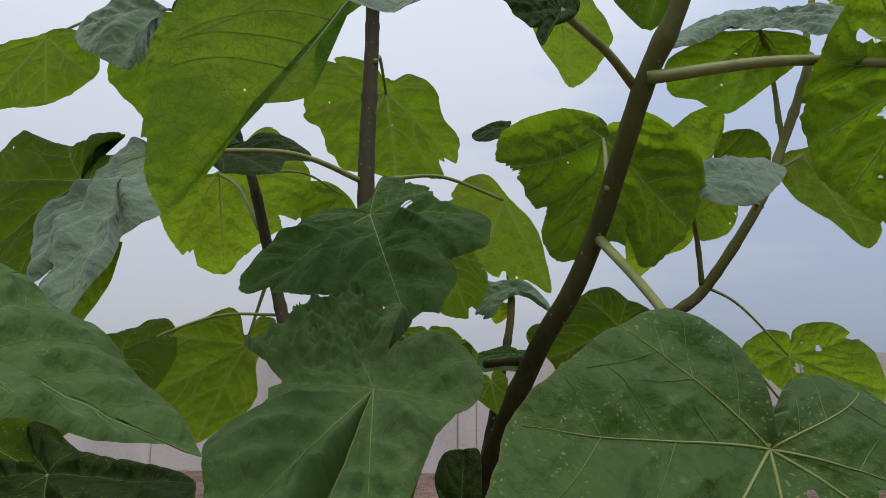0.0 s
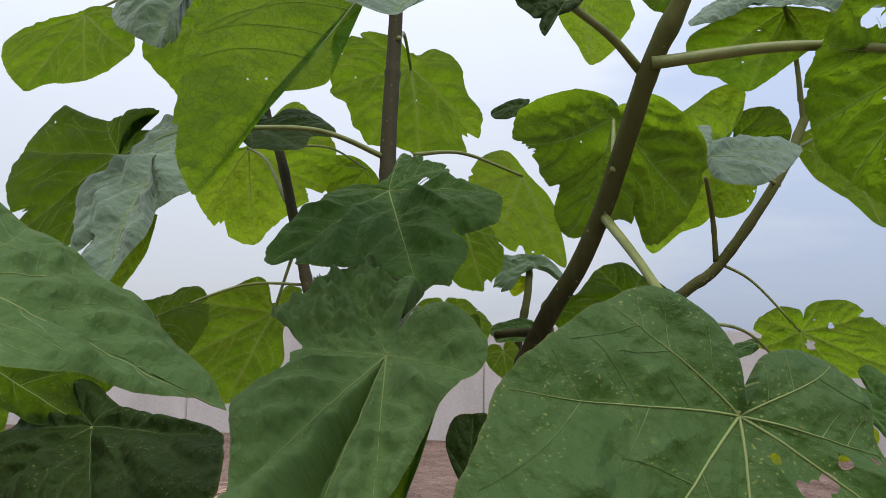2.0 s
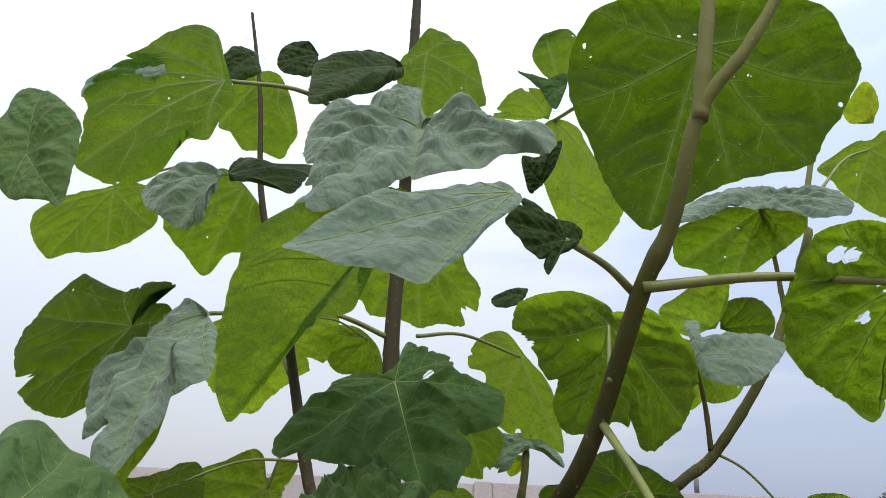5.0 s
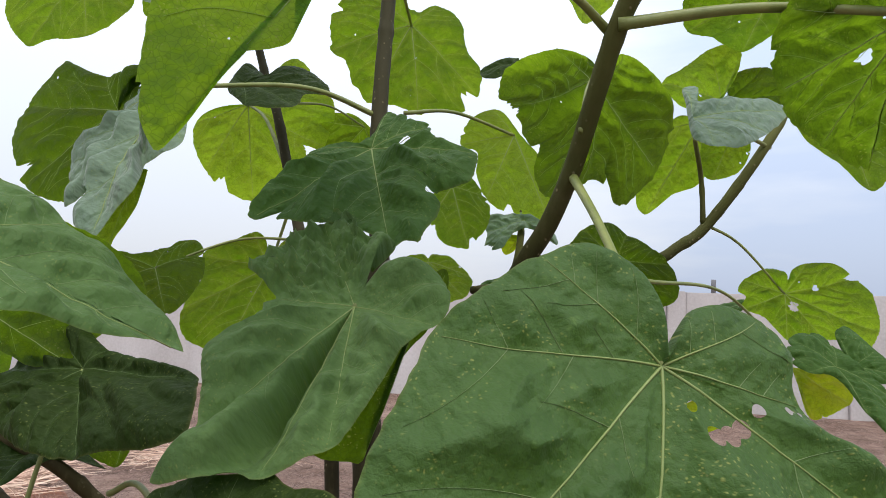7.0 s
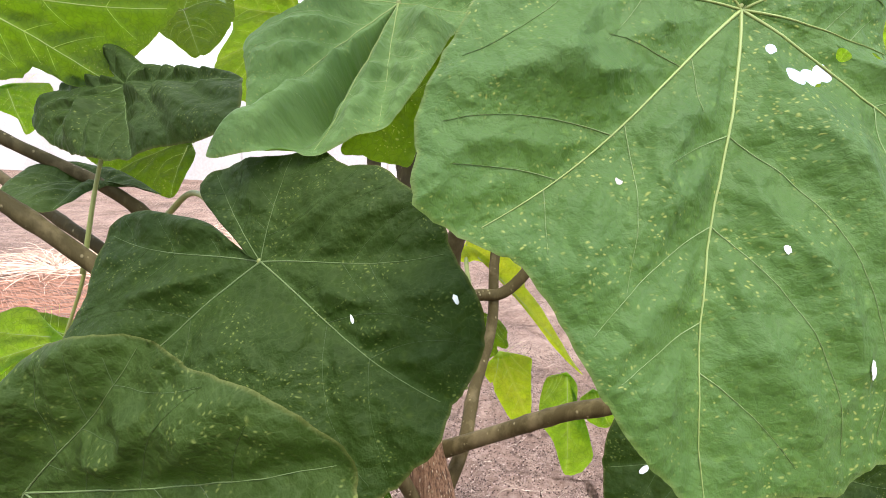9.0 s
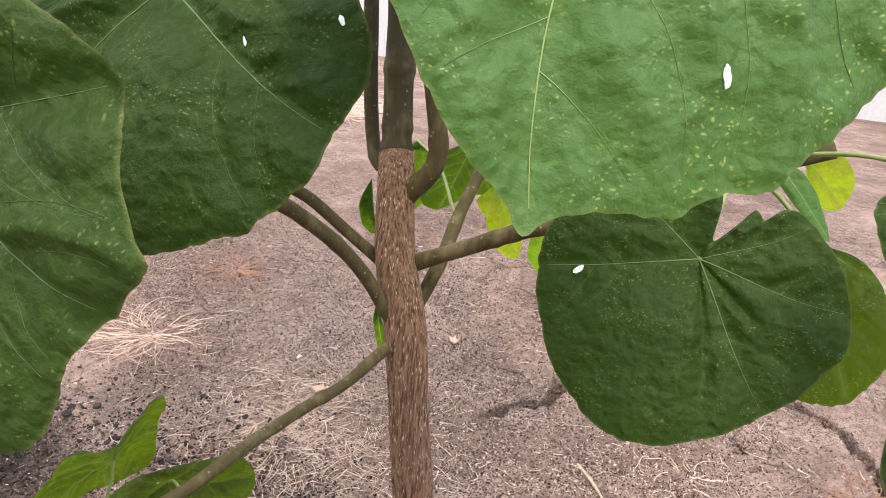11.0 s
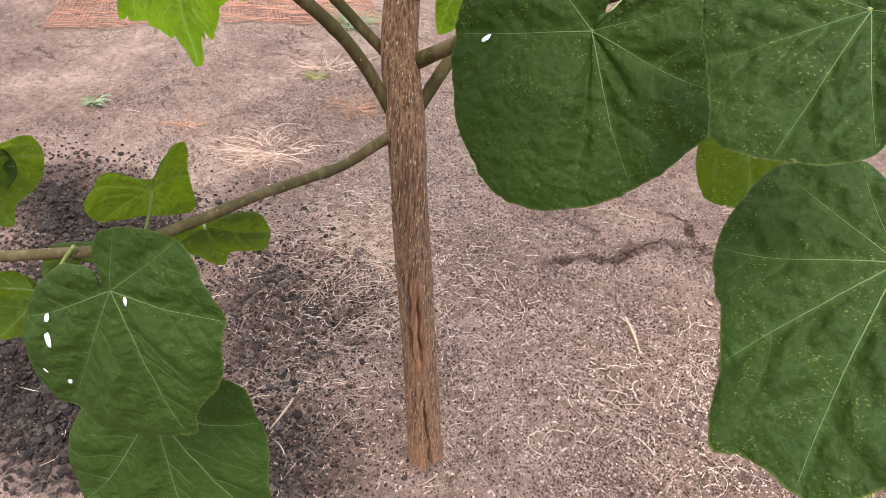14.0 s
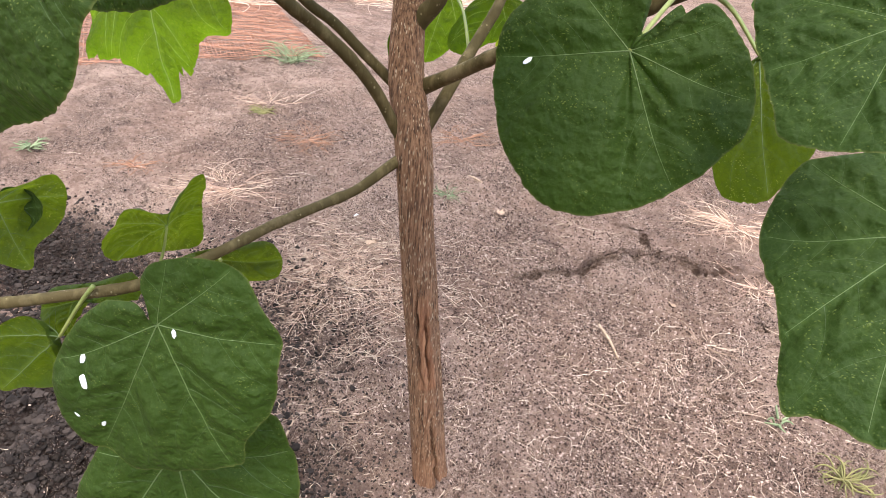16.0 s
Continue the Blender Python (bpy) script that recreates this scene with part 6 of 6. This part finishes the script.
def clod_field(count, spots, sizes, small=False):
    verts, faces = [], []
    bm = bmesh.new()
    if small:
        bmesh.ops.create_cone(bm, cap_ends=True, segments=4, radius1=1.0, radius2=0.55, depth=1.3)
    else:
        bmesh.ops.create_icosphere(bm, subdivisions=1, radius=1.0)
    ball = [v.co.copy() for v in bm.verts]
    tris = [tuple(v.index for v in f.verts) for f in bm.faces]
    bm.free()
    for _ in range(count):
        cx, cy, rx, ry = rng.choice(spots)
        x, y = rng.gauss(cx, rx), rng.gauss(cy, ry)
        r = rng.uniform(*sizes) * (2.2 if not small and rng.random() < 0.05 else 1)
        z = height_at(x, y) + r * 0.25
        o, n0 = Vector((rng.random() * 50, rng.random() * 50, 0)), len(verts)
        sq = Vector((rng.uniform(0.7, 1.3), rng.uniform(0.7, 1.3), rng.uniform(0.5, 0.9)))
        for c in ball:
            q = c * (1 + 0.6 * noise.noise(c * 1.7 + o))
            verts.append((x + q.x * r * sq.x, y + q.y * r * sq.y, z + q.z * r * sq.z))
        faces.extend(tuple(n0 + i for i in f) for f in tris)
    return verts, faces


cv, cf = clod_field(12000, [(-0.88, 0.34, 0.17, 0.11), (-0.75, 0.26, 0.15, 0.10), (-1.45, 0.80, 0.22, 0.11), (-1.2, 0.62, 0.2, 0.12), (-1.05, 0.45, 0.2, 0.14)], (0.0025, 0.0068))
tagged(new("clods", mesh_of("clods", cv, cf, CLOD, False)), "dark broken clods of dug soil", "soil", kind="stuff")
cv, cf = clod_field(7000, [(-0.58, 0.82, 0.14, 0.16), (-0.42, 0.55, 0.16, 0.14), (-0.3, 0.42, 0.14, 0.10), (-0.8, 0.95, 0.2, 0.12)], (0.0015, 0.0045))
tagged(new("gravel", mesh_of("gravel", cv, cf, CLOD, False)), "fine dark crumbs of dug soil round the tree", "soil", kind="stuff")
cv, cf = clod_field(75000, [(-1.0, 1.4, 0.5, 0.4), (-0.6, 1.9, 0.6, 0.4), (-1.4, 2.0, 0.6, 0.5), (0.25, 1.1, 0.35, 0.3), (0.0, 0.9, 0.4, 0.3), (-0.3, 1.3, 0.4, 0.4), (0.5, 1.2, 0.3, 0.3), (-0.2, 0.7, 0.4, 0.3), (-1.1, 1.8, 0.7, 0.5), (-0.2, 1.9, 0.5, 0.4), (0.6, 0.9, 0.3, 0.25)], (0.0012, 0.0036), True)
tagged(new("crumbs", mesh_of("crumbs", cv, cf, CRUMB, False)), "small crumbs of dry brown soil", "soil", kind="stuff")


def tuft(name, label, x, y, count, spread, material, rise=(0.1, 0.8), width=0.0016, group="dry tufts"):
    verts, faces = [], []
    for _ in range(count):
        a, d = rng.uniform(0, 6.28), abs(rng.gauss(0, spread * 0.25))
        blade_strip(verts, faces, (math.cos(a) * d, math.sin(a) * d, 0.0), a + rng.uniform(-1.1, 1.1), spread * rng.uniform(0.5, 1.2), width, rng.uniform(*rise), rng.uniform(-0.45, 0.45), 0.6 if group == "weeds" else 1.6)
    ob = thing(name, label, "grass tuft", (x, y, height_at(x, y) - 0.002), group)
    if count > 60 or name == "dry_tuft":
        tagged(part("grass", mesh_of("grass", verts, faces, material), ob), "", kind="stuff")
    else:
        for k in range(count):
            part("blade", mesh_of("blade", verts[18 * k:18 * k + 18], faces[:15], material), ob)
    return ob


tuft("dry_tuft", "pale pinkish dry grass tuft flattened on the soil", -1.22, 1.36, 150, 0.20, BRIGHT_STRAW, (0.0, 0.35), 0.0014)
tuft("dry_tuft", "small dry grass tuft on bare soil", -1.6, 2.05, 40, 0.17, BRIGHT_STRAW, (0.0, 0.5), 0.0014)
tuft("dry_tuft", "straw-coloured dry grass heap beside a soil crack", 0.47, 2.06, 190, 0.17, BRIGHT_STRAW, (0.0, 0.4), 0.0015)
tuft("dry_tuft", "thin dry grass tuft beside a soil crack", 0.595, 1.72, 34, 0.14, BRIGHT_STRAW, (0.1, 0.7), 0.0014)
tuft("dry_tuft", "tangle of thin curled dry roots on the soil", 0.484, 1.351, 26, 0.11, STRAW, (0.0, 0.3), 0.0013)
tuft("dry_tuft", "few bent dry stalks beside a small weed", 0.60, 1.17, 7, 0.10, STRAW, (0.1, 0.5), 0.0016)
tuft("dry_tuft", "thin dry grass tuft on cracked soil", -0.02, 1.78, 22, 0.10, STRAW, (0.0, 0.4), 0.0014)
tuft("dry_tuft", "wide patch of dry grass towards the wall", -3.3, 3.6, 260, 0.5, BRIGHT_STRAW, (0.05, 0.5), 0.004)
tuft("dry_tuft", "wide patch of dry grass towards the wall", 2.9, 5.2, 320, 0.7, BRIGHT_STRAW, (0.05, 0.4), 0.004)
tuft("dry_tuft", "wide patch of dry grass towards the wall", -2.6, 5.0, 320, 0.7, BRIGHT_STRAW, (0.05, 0.4), 0.004)
tuft("weed", "small grey-green weed growing from a crack", 0.698, 1.165, 6, 0.042, WEED, (0.6, 2.2), 0.0050, "weeds")
tuft("weed", "low green grass weed near the orange net", -1.84, 2.54, 46, 0.17, WEED, (0.3, 1.2), 0.004, "weeds")
tuft("weed", "yellowish green weed on the soil", 0.845, 1.08, 44, 0.065, WEED_YELLOW, (0.3, 1.2), 0.003, "weeds")
tuft("weed", "pale green weed on the soil", -2.1, 1.2, 30, 0.06, WEED, (0.2, 0.9), 0.004, "weeds")
tuft("weed", "tiny green weed on the soil", -0.5, 1.73, 24, 0.07, WEED, (0.2, 0.8), 0.002, "weeds")
tuft("creeping_herb", "withered russet creeping herb", -1.21, 1.83, 70, 0.15, RUSSET, (0.0, 0.4), 0.002, "russet herbs")
tuft("creeping_herb", "withered russet creeping herb", -1.66, 1.32, 40, 0.10, RUSSET, (0.0, 0.4), 0.002, "russet herbs")
tuft("creeping_herb", "withered russet creeping herb", 0.9, 1.43, 90, 0.14, RUSSET, (0.0, 0.5), 0.0016, "russet herbs")
tuft("creeping_herb", "withered russet creeping herb", -0.65, 2.16, 40, 0.13, RUSSET, (0.0, 0.4), 0.002, "russet herbs")
tuft("creeping_herb", "yellow dried herb on the soil", -1.55, 1.95, 40, 0.06, WEED_YELLOW, (0.1, 0.8), 0.003, "russet herbs")


def stick(x0, y0, x1, y1, r, label):
    p = [(x0, y0, height_at(x0, y0) + r * 0.6, r), ((x0 + x1) / 2 + 0.004, (y0 + y1) / 2, (height_at(x0, y0) + height_at(x1, y1)) / 2 + r, r * 1.1), (x1, y1, height_at(x1, y1) + r * 0.6, r * 0.8)]
    line = rail(p, 12)
    o = line[0, :3].copy()
    line[:, :3] -= o
    v, fc = tube(line, 8, lambda k, a, c: 1 + 0.2 * noise.noise(Vector((c[0] * 90, a, k))) - 0.3 * abs(math.sin(a)))
    ob = new("stick", mesh_of("stick", v, fc, STICK))
    ob.location = o
    tagged(ob, label, "stick", "loose sticks")




def litter(name, label, x, y, size, material, seed):
    """A small curled dry leaf or lump lying on the soil."""
    off, verts, faces = Vector((seed * 3.7, seed, 0)), [(0, 0, size * 0.25)], []
    for k in range(1, 5):
        for j in range(18):
            a = j / 18 * 2 * math.pi
            d = size * k / 4 * (0.75 + 0.5 * noise.noise(Vector((math.cos(a) * 1.3, math.sin(a) * 1.3, 0)) + off))
            u, v = math.cos(a) * d, 0.7 * math.sin(a) * d
            verts.append((u, v, size * 0.25 + 0.9 * v * v / size + 0.5 * size * noise.noise(Vector((u, v, 0)) / size * 1.6 + off)))
    faces = [(0, 1 + j, 1 + (j + 1) % 18) for j in range(18)] + [(1 + k * 18 + j, 19 + k * 18 + j, 19 + k * 18 + (j + 1) % 18, 1 + k * 18 + (j + 1) % 18) for k in range(3) for j in range(18)]
    ob = new(name, mesh_of(name, verts, faces, material))
    ob.location = (x, y, height_at(x, y) + 0.001)
    ob.rotation_euler = (0, 0, seed * 1.9)
    tagged(ob, label, name.replace("_", " "), "loose litter")


litter("dry_leaf", "curled pale brown dry leaf on the soil", -0.283, 1.713, 0.028, STICK, 1)
litter("dry_leaf", "curled pale brown dry leaf near the trunk", -0.578, 1.319, 0.026, STICK, 2)
litter("dry_leaf", "curled brown dry leaf on cracked soil", 0.364, 1.524, 0.016, STICK, 3)
litter("dropping", "white bird dropping on the bare soil", -0.708, 1.426, 0.013, DROPPING, 4)

stick(0.197, 1.315, 0.284, 1.21, 0.005, "pale split stick lying on the soil")
stick(0.86, 1.30, 0.93, 1.28, 0.005, "short pale chip of wood on the soil")
stick(0.28, 1.08, 0.285, 1.02, 0.002, "thin dry twig on the soil")
stick(-0.36, 0.62, -0.34, 0.50, 0.004, "thin pale twig among the clods")
stick(0.37, 1.12, 0.44, 1.26, 0.002, "thin dry twig on the soil")
stick(-0.49, 1.88, -0.42, 1.85, 0.005, "short pale chip of wood on the soil")

# the orange net spread on the ground
net = thing("orange_net", "orange plastic mesh net spread on the soil", "net", (-3.024, 1.521, 0.0))
A, D = Vector((1.296, 1.148)), Vector((-1.15, 1.0))


def net_height(x, y):
    return height_at(x - 3.024, y + 1.521) + 0.012


def strands(along, across, count):
    for k in range(count):
        s = k / (count - 1)
        pts = []
        for q in np.linspace(0, 1, 26):
            x, y = across * s + along * q
            x, y = x + 0.004 * math.sin(q * 17 + k), y + 0.004 * math.cos(q * 13 + k * 2)
            pts.append((x, y, net_height(x, y) + 0.005 * math.sin(q * 23 + k * 0.7), 0.0021))
        v, fc = tube(np.array(pts), 4)
        part("strand", mesh_of("strand", v, fc, NET), net)


strands(A, D, 70)
strands(D, A, 80)

# far bushes beyond the wall
def bush(x, y, z, w, h, count, seed):
    r2, verts, faces = random.Random(seed), [], []
    for _ in range(count):
        a, d = r2.uniform(0, 6.28), math.sqrt(r2.random())
        px, py = math.cos(a) * d * w, math.sin(a) * d * w
        pz = r2.uniform(0, 1) * h * (1 - d * d * 0.8)
        s, n0, q = 0.05 * h + 0.09, len(verts), r2.uniform(0, 6.28)
        verts.extend([(px, py, pz), (px + math.cos(q) * s, py + math.sin(q) * s, pz + r2.uniform(-s, s)), (px - math.sin(q) * s, py + math.cos(q) * s, pz + r2.uniform(0, s))])
        faces.append((n0, n0 + 1, n0 + 2))
    ob = new("bush", mesh_of("bush", verts, faces, BUSH, False))
    ob.location = (x, y, z)
    tagged(ob, "distant dusty green bush beyond the wall", "bush", "far bushes")


bush(12.3, 24.0, -0.1, 0.9, 2.3, 900, 1)
bush(15.8, 25.0, -0.1, 1.6, 2.6, 1300, 2)
bush(18.2, 25.5, -0.1, 1.3, 2.8, 1300, 3)
